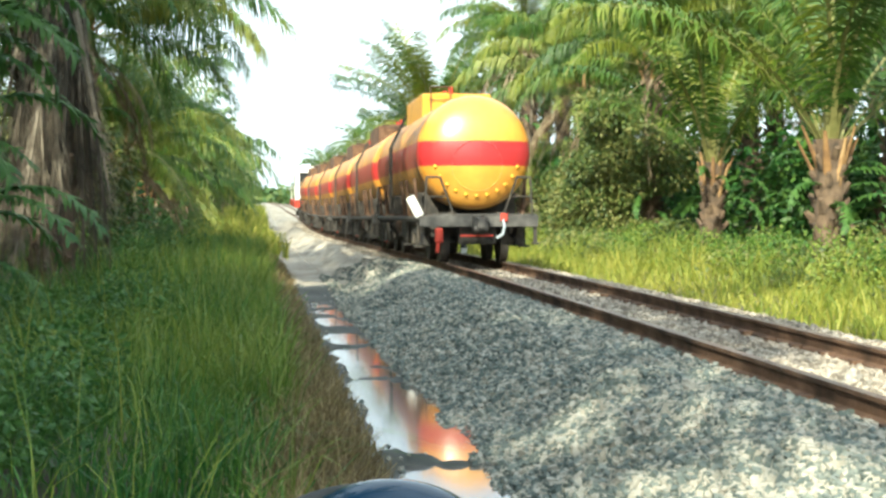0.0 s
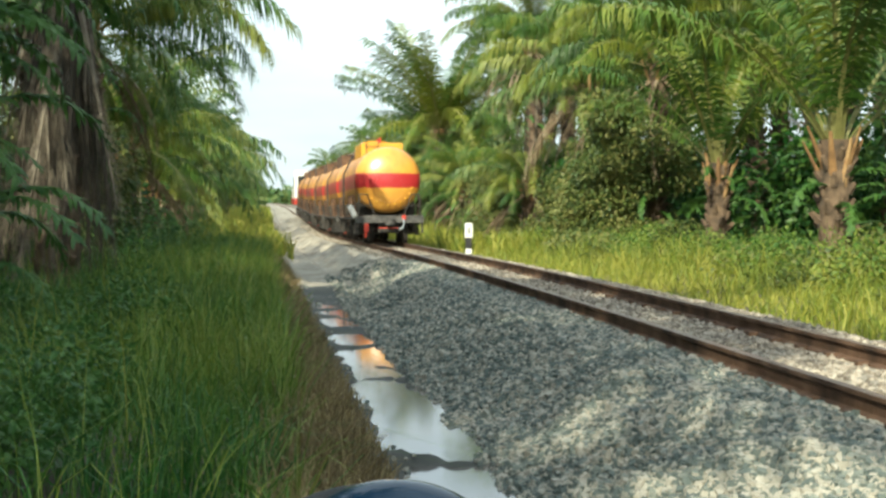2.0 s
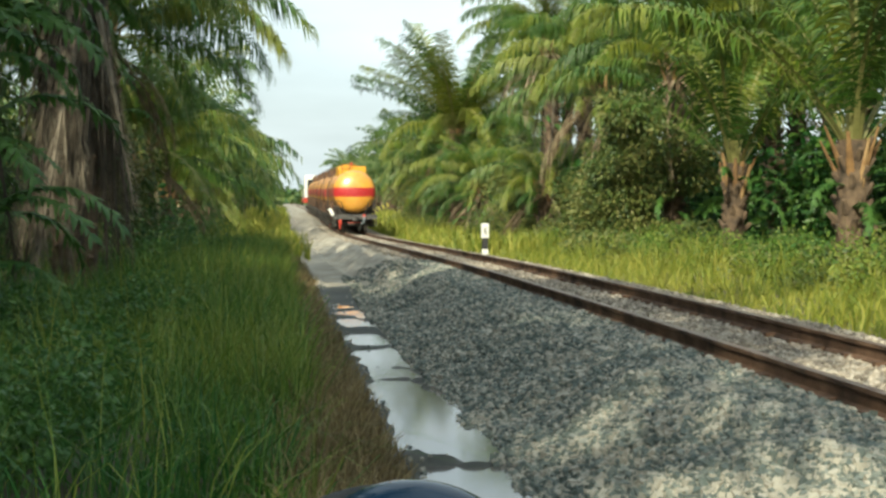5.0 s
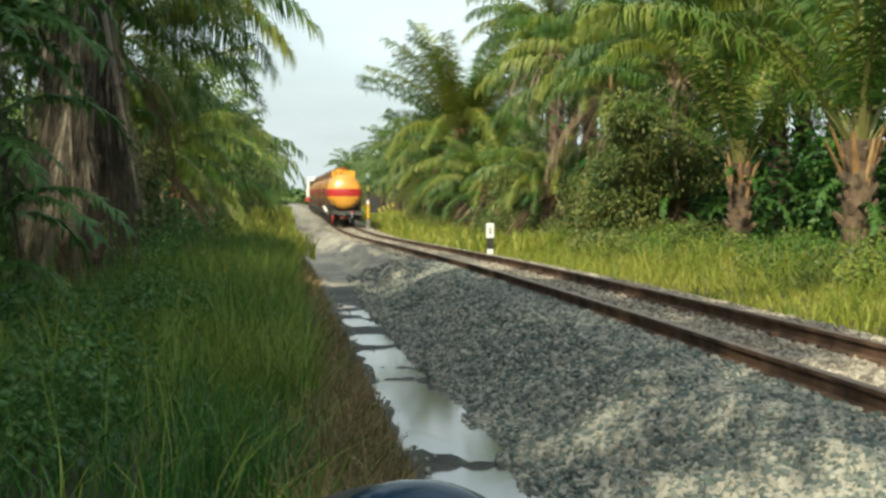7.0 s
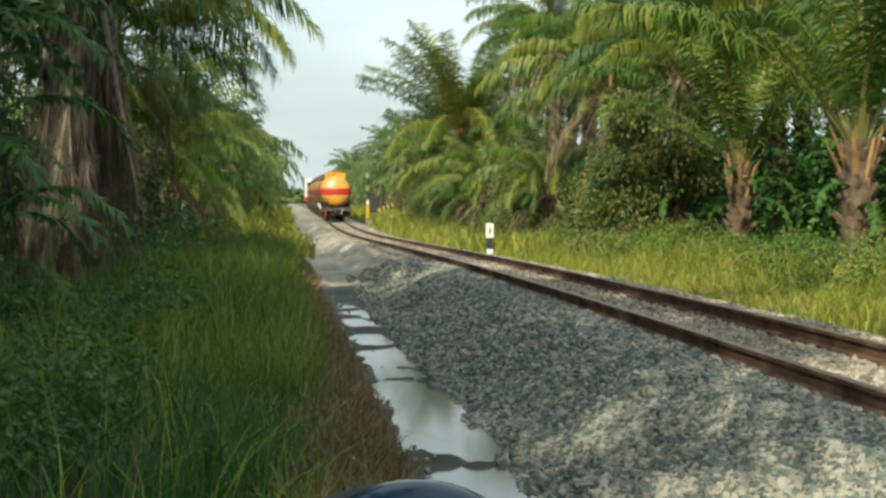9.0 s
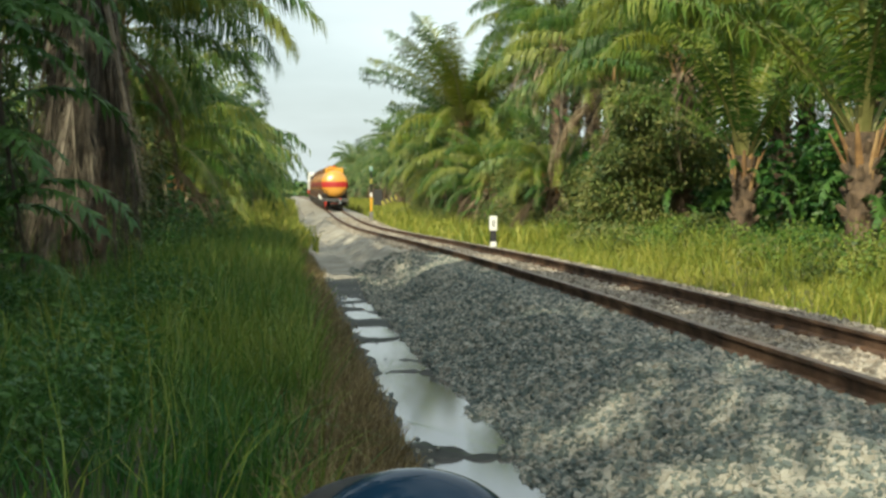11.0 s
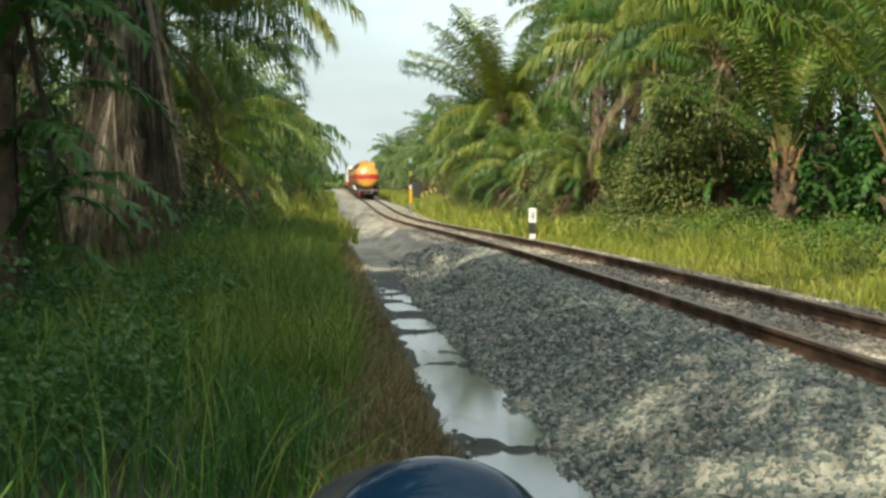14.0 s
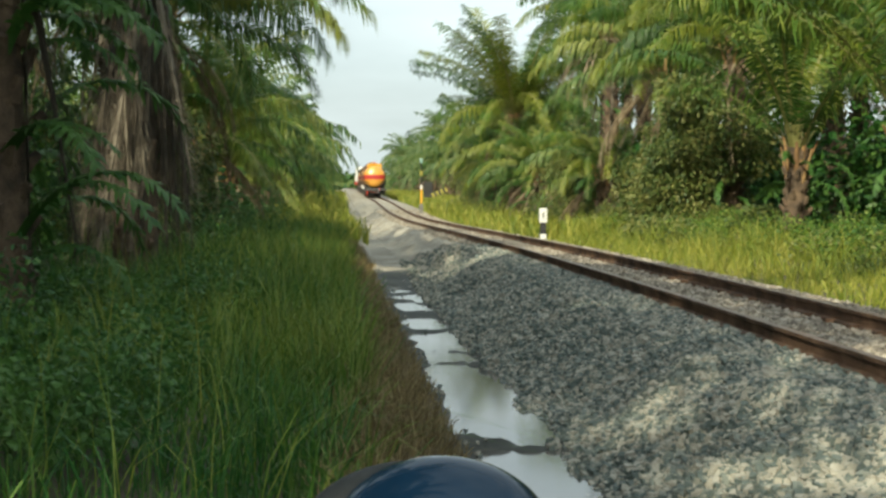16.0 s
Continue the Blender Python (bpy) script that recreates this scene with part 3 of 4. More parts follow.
def frond_matrix(row, top):
    kind, i, turn, tip, roll, size, dz = row
    return pose(0, 0, top + dz, 0, 0, turn) @ pose(0.30 if kind == "skirt" else 0.12, 0, 0, roll, tip, 0) @ Matrix.Diagonal((size, size, size, 1))


def near_palm(s, q, seed, trunk=1, fronds=30, dead=4, skirt=0, reach=1.0, ferns=0, fall=1.0, label="oil palm with arching green fronds and a rough trunk", sink=0.0):
    rng = np.random.default_rng(seed)
    top, me = TRUNKS[trunk]
    root = empty("oil_palm", label, "palm tree", "oil palms")
    root.location = line(s, q, float(rel(q, s)) - sink)
    root.rotation_euler = (radians(rng.uniform(-3, 3)), radians(rng.uniform(-3, 3)), rng.uniform(0, 6.28))
    t = new("trunk", me)
    t.parent = root
    for row in crown_plan(rng, fronds, dead, skirt, reach, fall):
        name = "dry_frond" if row[0] in ("dead", "skirt") else "frond"
        f = new(name, FROND_MESH[row[0]][row[1]])
        f.parent = root
        f.matrix_basis = frond_matrix(row, top)
    for i in range(9):
        f = new("petiole", PETIOLE)
        f.parent = root
        f.matrix_basis = pose(0, 0, top - 0.55 - 0.05 * i, 0, 0, i * 137.5) @ pose(0.22, 0, 0, 0, rng.uniform(10, 28), 0)
    for i in range(ferns):
        f = new("fern", FERNS[i % 3])
        f.parent = root
        size = rng.uniform(0.6, 1.15)
        f.matrix_basis = pose(0, 0, rng.uniform(0.6, top - 0.3), 0, 0, rng.uniform(0, 360)) @ pose(0.3, 0, 0, rng.uniform(-20, 20), rng.uniform(-10, 30), 0) @ Matrix.Diagonal((size, size, size, 1))
    return root


def crown_mesh(seed, fronds, dead, top):
    rng = np.random.default_rng(seed)
    Vs, Fs, Ms, n = [], [], [], 0
    for row in crown_plan(rng, fronds, dead, 0):
        V, F, M = LIGHT[row[0]][row[1]]
        m = np.array(frond_matrix(row, top))
        W = V @ m[:3, :3].T + m[:3, 3]
        Vs.append(W)
        Fs += [tuple(n + i for i in f) for f in F]
        Ms += [(2 if row[0] == "dead" else x) for x in M]
        n += len(V)
    me = mesh_of("crown", np.concatenate(Vs), Fs, [M_FROND_FAR, M_RACHIS, M_DEAD])
    me.polygons.foreach_set("material_index", Ms)
    return me


NEAR_PALMS = [
    # distance along the line, offset from it, seed, trunk, fronds, dry fronds, skirt, reach, fall (above 1: more upright)
    (21.5, 7.2, 1, 0, 15, 0, 0, 1.0, 5.0), (32.5, 8.4, 2, 0, 14, 0, 0, 0.95, 5.0), (38.5, 8.3, 3, 2, 38, 8, 4, 0.85, 1.1), (47, 8.2, 4, 2, 40, 14, 5, 0.85, 0.6), (58, 8.6, 5, 3, 44, 18, 3, 0.75, 0.5),
    # the palm at 13.0, 10.6 is added out of view to shade those past it
    (67.5, 6.7, 6, 0, 34, 10, 5, 0.62, 0.8), (80, 7.0, 7, 2, 50, 5, 0, 1.22, -1.0), (13.0, 10.6, 8, 1, 32, 4, 0, 0.8, 1.4), (74, 7.3, 21, 0, 34, 9, 3, 0.75, 0.45), (90, 7.2, 22, 1, 36, 6, 0, 0.85, 0.7), (52.5, 7.0, 23, 0, 30, 10, 4, 0.62, 0.4), (28, 14.5, 9, 2, 36, 4, 0, 1.0, 1.6), (43, 13.5, 10, 2, 36, 4, 0, 1.0, 1.0),
    (17.2, -7.1, 11, 2, 26, 0, 46, 0.72, 1.0), (25.0, -8.6, 12, 2, 44, 6, 3, 0.88, 0.5), (33.0, -8.3, 13, 2, 44, 6, 3, 0.95, 0.5), (43, -8.3, 14, 1, 38, 6, 0, 0.85, 1.0), (54, -8.3, 15, 0, 36, 6, 0, 0.8, 1.0),
    (8.2, -7.2, 16, 2, 24, 0, 4, 0.66, 1.0), (12.5, -10.8, 18, 3, 40, 5, 4, 1.0, 1.0), (21.5, -11.5, 19, 2, 38, 5, 4, 1.0, 1.0), (65, -8.4, 17, 0, 36, 5, 0, 0.8, 1.0),
]


def build_palms():
    for s, q, seed, trunk, fronds, dead, skirt, reach, fall in NEAR_PALMS:
        near_palm(s, q, seed, trunk, fronds, dead, skirt, reach, 70 if 0 < s < 10 else 10, fall,
                  "oil palm hung with a thick skirt of dry grey fronds" if skirt > 9 else "oil palm with arching green fronds and a rough trunk")
    rng = np.random.default_rng(5)
    kinds = []
    for i, (top, me) in enumerate(TRUNKS):
        root = empty("oil_palm", "dark green oil palm, in plantation rows and added unseen for shade", "palm tree", "plantation palms")
        t = new("trunk", me)
        t.parent = root
        c = new("crown", crown_mesh(90 + i, 28, 4, top))
        c.parent = root
        kinds.append(root)
    spots = []
    for side in (-1, 1):
        for row in range(4):
            q0 = side * (7.6 + 8.0 * row) + (1.0 if side > 0 else 0)
            # right-hand back rows stand close, as an added roof that darkens the hollows
            step = 5.2 if side > 0 and row else 9.2
            s = -18 + 4.5 * (row % 2)
            while s < (300 if row == 0 else 200 if row == 1 else 90):
                if not (row == 0 and (0 if side < 0 else 8) < s < (70 if side < 0 else 86)):
                    spots.append((s + rng.uniform(-1, 1), q0 + rng.uniform(-0.8, 0.8) + (side * 1.2 if row == 0 and s > 66 else 0)))
                s += step if s > 0 or side > 0 else 6.0
    # the row behind the eye is unseen; a gap left in it lets the sun in
    spots = [(s, q) for s, q in spots if not (-9 < q < -6 and s < -8.5)]
    # the unseen row beside the eye is set back, so that the sun reaches the rails
    spots = [(s, q - 1.9 if -9 < q < -6 and -8 < s < -3 else q) for s, q in spots]
    # extra palms out of view, added only to cast shade
    spots += [(-7.6, -11.6), (-12.6, -11.6), (-8.2, -12.4), (-2.5, -12.2), (-0.5, -10.2), (26.0, 12.2), (18.5, 13.0)]
    used = set()
    for s, q in spots:
        # tallest kind behind the eye and deep on the right, for more shade
        k = 3 if q < 0 and -15.5 < s < 4 else 1 if q < 0 and s < 4 else int(rng.integers(0, 2)) if -9 < q < 0 else 3 if q > 12 and s < 110 else 1 if q > 0 and 84 < s < 110 else int(rng.integers(0, 3))
        m = Matrix.Translation(line(s, q, float(rel(q, s)))) @ pose(0, 0, 0, rng.uniform(-3, 3), rng.uniform(-3, 3), rng.uniform(0, 360))
        if k in used:
            copy_thing(kinds[k], m)
        else:
            kinds[k].matrix_basis = m
            used.add(k)


# ---- grass, weeds, shrubs ----
def blades(name, rng, s, q, high, wide, mat, label, category="grass", lean=0.5):
    n = len(s)
    base = line(s, q, rel(q, s) - 0.02)
    a = rng.uniform(0, 6.283, n)
    d = np.stack([np.cos(a), np.sin(a), np.zeros(n)], -1)
    b = rng.uniform(0, 6.283, n)
    w = np.stack([np.cos(b), np.sin(b), np.zeros(n)], -1) * (wide / 2)[:, None]
    up = np.array([0, 0, 1.0])
    le = rng.uniform(0.1, 1, n) * lean
    p1 = base + up * (high * 0.45)[:, None] + d * (high * le * 0.18)[:, None]
    p2 = base + up * (high * (0.8 - 0.1 * le))[:, None] + d * (high * le * 0.5)[:, None]
    p3 = base + up * (high * (1.0 - 0.35 * le))[:, None] + d * (high * le * 0.95)[:, None]
    V = np.stack([base - w, base + w, p1 - w, p1 + w, p2 - w * 0.7, p2 + w * 0.7, p3], 1).reshape(-1, 3)
    k = 7 * np.arange(n)[:, None]
    F = (k + np.array([0, 1, 3, 2])).tolist() + (k + np.array([2, 3, 5, 4])).tolist() + (k + np.array([4, 5, 6])).tolist()
    return tagged(new(name, mesh_of(name, V, F, mat)), label, category, kind="stuff")


def leaves(name, rng, centres, radii, count, size, mat, label, category="shrub", droop=0.4):
    """Clumps of small pointed leaves round uneven lumps."""
    share = radii.prod(1) ** (2 / 3)
    share = np.maximum(6, (count * share / share.sum())).astype(int)
    C = np.repeat(centres, share, 0)
    R = np.repeat(radii, share, 0)
    n = len(C)
    d = rng.normal(size=(n, 3))
    d /= np.linalg.norm(d, axis=1)[:, None]
    P = C + d * R * (rng.uniform(0.35, 1.08, n) ** 0.6)[:, None]
    a = d * [1, 1, 0.3] + rng.normal(size=(n, 3)) * 0.6
    a[:, 2] -= droop
    a /= np.linalg.norm(a, axis=1)[:, None]
    b = np.cross(a, rng.normal(size=(n, 3)))
    b /= np.linalg.norm(b, axis=1)[:, None] + 1e-9
    c = np.cross(a, b)
    sz = size * rng.uniform(0.6, 1.3, n)[:, None]
    V = np.stack([P, P + a * sz * 0.5 + b * sz * 0.27 - c * sz * 0.08, P + a * sz, P + a * sz * 0.5 - b * sz * 0.27 - c * sz * 0.08], 1).reshape(-1, 3)
    k = 4 * np.arange(n)[:, None]
    F = np.concatenate([k + np.array([0, 1, 2]), k + np.array([0, 2, 3])])
    return tagged(new(name, mesh_of(name, V, F, mat)), label, category, kind="stuff")


def patchy(s, q, a=0.7, b=1.3):
    """Tufts: a smooth uneven factor over the ground."""
    return 0.5 + 0.25 * np.sin(s * a + 1.7 * np.sin(q * b)) + 0.25 * np.sin(q * b * 2.1 + 1.3 * np.sin(s * a * 1.7 + 2))


def build_grass():
    rng = np.random.default_rng(8)
    n = 300
    s, q = 1 + 30 * rng.random(n), rng.uniform(-7.5, -3.8, n)
    blades("grass_stalks", rng, s, q, rng.uniform(0.7, 1.2, n), rng.uniform(0.005, 0.008, n), M_GRASS_SUN, "tall pale seed stalks standing over the bank grass", lean=0.35)
    n = 44000
    s = -1 + 45 * rng.random(n) ** 1.5
    q = -8.5 + 4.5 * rng.random(n) + rng.normal(0, 0.12, n)
    h = (0.22 + 0.75 * rng.random(n) ** 1.5 * patchy(s, q, 1.1, 1.7)) * (1.0 + 0.35 * np.clip((s - 14) / 15, 0, 1))
    keep = (s > 4.5) | (q > -4.7) | (rng.random(n) < 0.35)
    s, q, h = s[keep], q[keep], h[keep]
    n = len(s)
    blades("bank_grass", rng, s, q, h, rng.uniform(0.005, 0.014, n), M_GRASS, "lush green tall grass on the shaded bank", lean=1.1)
    n = 700
    s, q = 0.3 + 9 * rng.random(n) ** 1.5, -3.9 - 2.4 * rng.random(n) ** 1.3
    blades("arching_grass", rng, s, q, rng.uniform(0.45, 1.0, n), rng.uniform(0.004, 0.008, n), M_GRASS_MID, "long pale arching grass blades over the bank", lean=1.5)
    # lighter blades colour in the daylight on the bank towards the track
    n = 15000
    s, q = 4 + 38 * rng.random(n) ** 1.2, -3.8 - 2.4 * rng.random(n) ** 1.3
    blades("light_grass", rng, s, q, rng.uniform(0.3, 0.9, n), rng.uniform(0.005, 0.014, n), M_GRASS_MID, "tall grass farther along the bank, daylight put into its lighter colour", lean=0.9)
    # a strip of yellow blades painted as the sunlit part of the bank
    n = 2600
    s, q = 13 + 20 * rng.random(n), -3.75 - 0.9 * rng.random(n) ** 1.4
    blades("bright_grass", rng, s, q, rng.uniform(0.25, 0.7, n), rng.uniform(0.006, 0.014, n), M_GRASS_SUN, "bright yellow-green grass on the bank, sunlight put into its colour", lean=1.0)
    n = 9000
    s, q = rng.uniform(-17, -1, n), rng.uniform(-9, -3.4, n)
    keep = np.hypot(s + 5.8, q + 4.1) > 1.3
    s, q = s[keep], q[keep]
    blades("trodden_grass", rng, s, q, rng.uniform(0.08, 0.4, len(s)), rng.uniform(0.008, 0.02, len(s)), M_GRASS, "short trodden green grass on the bank", lean=1.0)
    n = 15000
    s = 0 + 36 * rng.random(n) ** 1.4
    q = -4.2 + 1.0 * rng.beta(2.2, 1.6, n)
    blades("dry_grass", rng, s, q, rng.uniform(0.1, 0.5, n) * np.clip((-3.0 - q) / 0.6, 0.3, 1), rng.uniform(0.005, 0.011, n), M_GRASS_DRY, "dry brown grass on the edge of the ditch", lean=1.1)
    n = 50000
    s = 8 + 85 * rng.random(n) ** 1.3
    q = 2.1 + 6.5 * rng.random(n) ** 0.9
    h = 1.0 * (0.18 + 0.75 * rng.random(n) ** 1.4 * patchy(s, q, 0.8, 1.4)) * (0.55 + 0.75 * np.clip((q - 2.1) / 2.5, 0, 1))
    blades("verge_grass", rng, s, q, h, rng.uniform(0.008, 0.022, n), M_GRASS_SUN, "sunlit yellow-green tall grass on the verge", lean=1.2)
    n = 16000
    s = 40 + 180 * rng.random(n) ** 1.3
    q = np.where(rng.random(n) < 0.5, rng.uniform(-8, -2.9, n), rng.uniform(2.2, 8, n))
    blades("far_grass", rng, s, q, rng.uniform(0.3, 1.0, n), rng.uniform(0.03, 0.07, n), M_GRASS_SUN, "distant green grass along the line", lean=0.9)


def lumps(rng, s, q, lo, hi, high):
    n = len(s)
    r = np.stack([rng.uniform(lo, hi, n), rng.uniform(lo, hi, n), high], -1)
    c = line(s, q, rel(q, s))
    c[:, 2] += high * 0.75
    return c, r


def build_shrubs():
    rng = np.random.default_rng(12)
    s = rng.uniform(8, 95, 150)
    q = rng.uniform(4.8, 8.2, 150)
    keep = ~((s > 26) & (s < 37) & (q > 6.2))
    s, q = s[keep], q[keep]
    c, r = lumps(rng, s, q, 0.4, 0.9, rng.uniform(0.2, 0.65, len(s)))
    leaves("verge_shrubs", rng, c, r, 46000, 0.10, M_VINE, "low yellow-green bushes under the palms")
    s, q = rng.uniform(14, 42, 60), rng.uniform(4.9, 7.4, 60)
    c, r = lumps(rng, s, q, 0.3, 0.8, rng.uniform(0.2, 0.65, 60))
    leaves("verge_bushes", rng, c, r, 24000, 0.075, M_GRASS_MID, "sunlit yellow-green bushes at the foot of the palms")
    s = rng.uniform(4, 70, 150)
    q = rng.uniform(-11, -5.6, 150)
    keep = ~((s > 7) & (s < 18.5) & (q > -8.2))
    s, q = s[keep], q[keep]
    c, r = lumps(rng, s, q, 0.4, 1.0, rng.uniform(0.3, 1.1, len(s)))
    leaves("bank_shrubs", rng, c, r, 44000, 0.075, M_SHRUB, "dark green weeds and bushes under the palms")
    # leafy creepers low on the bank beside the eye
    s, q = 1.0 + 9 * rng.random(150) ** 1.2, -5.1 - 3.2 * rng.random(150)
    c, r = lumps(rng, s, q, 0.2, 0.6, rng.uniform(0.12, 0.38, 150))
    c[:, 2] += 0.15
    leaves("bank_creepers", rng, c, r, 38000, 0.06, M_FERN, "green creepers and ferns low on the bank", "creeper")
    s = rng.uniform(-10, 130, 420)
    q = np.where(rng.random(420) < 0.5, rng.uniform(-45, -9, 420), rng.uniform(17, 45, 420))
    c, r = lumps(rng, s, q, 1.2, 2.4, rng.uniform(1.0, 3.0, 420))
    leaves("plantation_undergrowth", rng, c, r, 42000, 0.42, M_SHRUB, "dark undergrowth deep between the palm rows")
    s, q = rng.uniform(11, 34, 60), rng.uniform(-14, -9.6, 60)
    c, r = lumps(rng, s, q, 0.9, 1.6, rng.uniform(0.9, 2.3, 60))
    leaves("bank_thicket", rng, c, r, 26000, 0.16, M_SHRUB, "tall dark green thicket behind the dry palm")
    s, q = rng.uniform(16, 210, 320), rng.uniform(15, 34, 320)
    c, r = lumps(rng, s, q, 1.6, 2.8, rng.uniform(1.6, 3.4, 320))
    leaves("plantation_thicket", rng, c, r, 80000, 0.5, M_SHRUB, "tall dark thicket behind the first palm row")
    s, q = rng.uniform(22, 130, 150), rng.uniform(12.2, 15.5, 150)
    q = np.where(s < 38, q + 3.4, q)
    c, r = lumps(rng, s, q, 1.0, 2.0, rng.uniform(1.2, 2.8, 150))
    leaves("inner_thicket", rng, c, r, 44000, 0.34, M_SHRUB, "dark thicket close behind the first palm row")
    # climbers over the palms beside the verge
    for s0, q0, top, wide, n in ((38.0, 7.1, 4.9, 2.0, 18000), (42, 8.0, 3.8, 1.5, 9000), (46, 7.4, 2.6, 1.3, 6000), (57, 7.0, 3.2, 1.4, 7000),
                                 (63, 7.6, 3.4, 1.4, 5000), (97, 6.2, 4.6, 2.2, 6000), (34.5, -8.4, 3.0, 1.5, 6000), (25, -8.0, 3.2, 1.4, 7000)):
        m = 26
        s = s0 + rng.normal(0, 0.8, m)
        q = q0 + rng.normal(0, 0.6, m)
        z = np.linspace(0.3, top, m)
        k = wide * (1.15 - 0.6 * z / top)
        c = line(s, q, 0)
        c[:, 2] += -0.4 + z
        leaves("climbing_vines", rng, c, np.stack([k * 0.6, k * 0.6, np.full(m, 0.55)], -1), int(n * 1.4), 0.145, M_VINE, "yellow-green climbing vines over a palm trunk", "vines", 0.8)
    # far woods behind everything
    s = rng.uniform(330, 430, 90)
    q = rng.uniform(-60, 60, 90)
    c, r = lumps(rng, s, q, 4, 8, rng.uniform(1.2, 2.6, 90))
    leaves("far_woods", rng, c, r, 16000, 1.6, M_FROND_FAR, "hazy green woods in the distance", "woods")


# ---- train ----
TANK_R, TANK_Z, HALF = 1.04, 2.02, 4.35


def lathe(rows, n=40):
    """Rings of (y, radius) round the Y axis."""
    bm = bmesh.new()
    prev = None
    for y, r in rows:
        if r < 1e-4:
            ring = [bm.verts.new((0, y, 0))]
        else:
            ring = [bm.verts.new((r * math.cos(6.28318 * j / n), y, r * math.sin(6.28318 * j / n))) for j in range(n)]
        if prev:
            for j in range(n):
                a, b = prev[j % len(prev)], prev[(j + 1) % len(prev)]
                c, d = ring[(j + 1) % len(ring)], ring[j % len(ring)]
                vs = []
                for v in (a, b, c, d):
                    if v not in vs:
                        vs.append(v)
                bm.faces.new(vs)
        prev = ring
    bmesh.ops.recalc_face_normals(bm, faces=bm.faces)
    return bm


def build_bogie(parent, y0):
    b = empty("bogie")
    b.parent = parent
    b.location = (0, y0, 0)
    for sx in (-1, 1):
        bm = bmesh.new()
        x = sx * 0.86
        box(bm, x - 0.06, x + 0.06, -1.05, 1.05, 0.50, 0.66, 0.02)
        box(bm, x - 0.07, x + 0.07, -0.3, 0.3, 0.28, 0.52, 0.02)
        for y in (-0.85, 0.85):
            box(bm, x - 0.08, x + 0.08, y - 0.14, y + 0.14, 0.30, 0.56, 0.03)
        for y in (-0.16, 0.0, 0.16):
            rod(bm, (x, y, 0.30), (x, y, 0.62), 0.07, 8)
        part("side_frame", bm, M_BLACK, b, smooth=False)
    bm = bmesh.new()
    box(bm, -0.85, 0.85, -0.2, 0.2, 0.45, 0.66, 0.03)
    part("bolster", bm, M_BLACK, b)
    bm = bmesh.new()
    for y in (-0.45, 0.45):
        box(bm, -0.75, 0.75, y - 0.04, y + 0.04, 0.32, 0.42, 0.01)
    part("brake_beam", bm, M_BLACK, b)
    return b


def wheelset_mesh():
    bm = bmesh.new()
    rod(bm, (-0.85, 0, 0), (0.85, 0, 0), 0.07, 10)
    for sx in (-1, 1):
        rod(bm, (sx * 0.50, 0, 0), (sx * 0.62, 0, 0), 0.40, 28)
        rod(bm, (sx * 0.475, 0, 0), (sx * 0.50, 0, 0), 0.425, 28)
        rod(bm, (sx * 0.62, 0, 0), (sx * 0.66, 0, 0), 0.12, 12)
    me = bpy.data.meshes.new("wheelset")
    bm.to_mesh(me)
    bm.free()
    me.materials.append(M_BLACK)
    return me


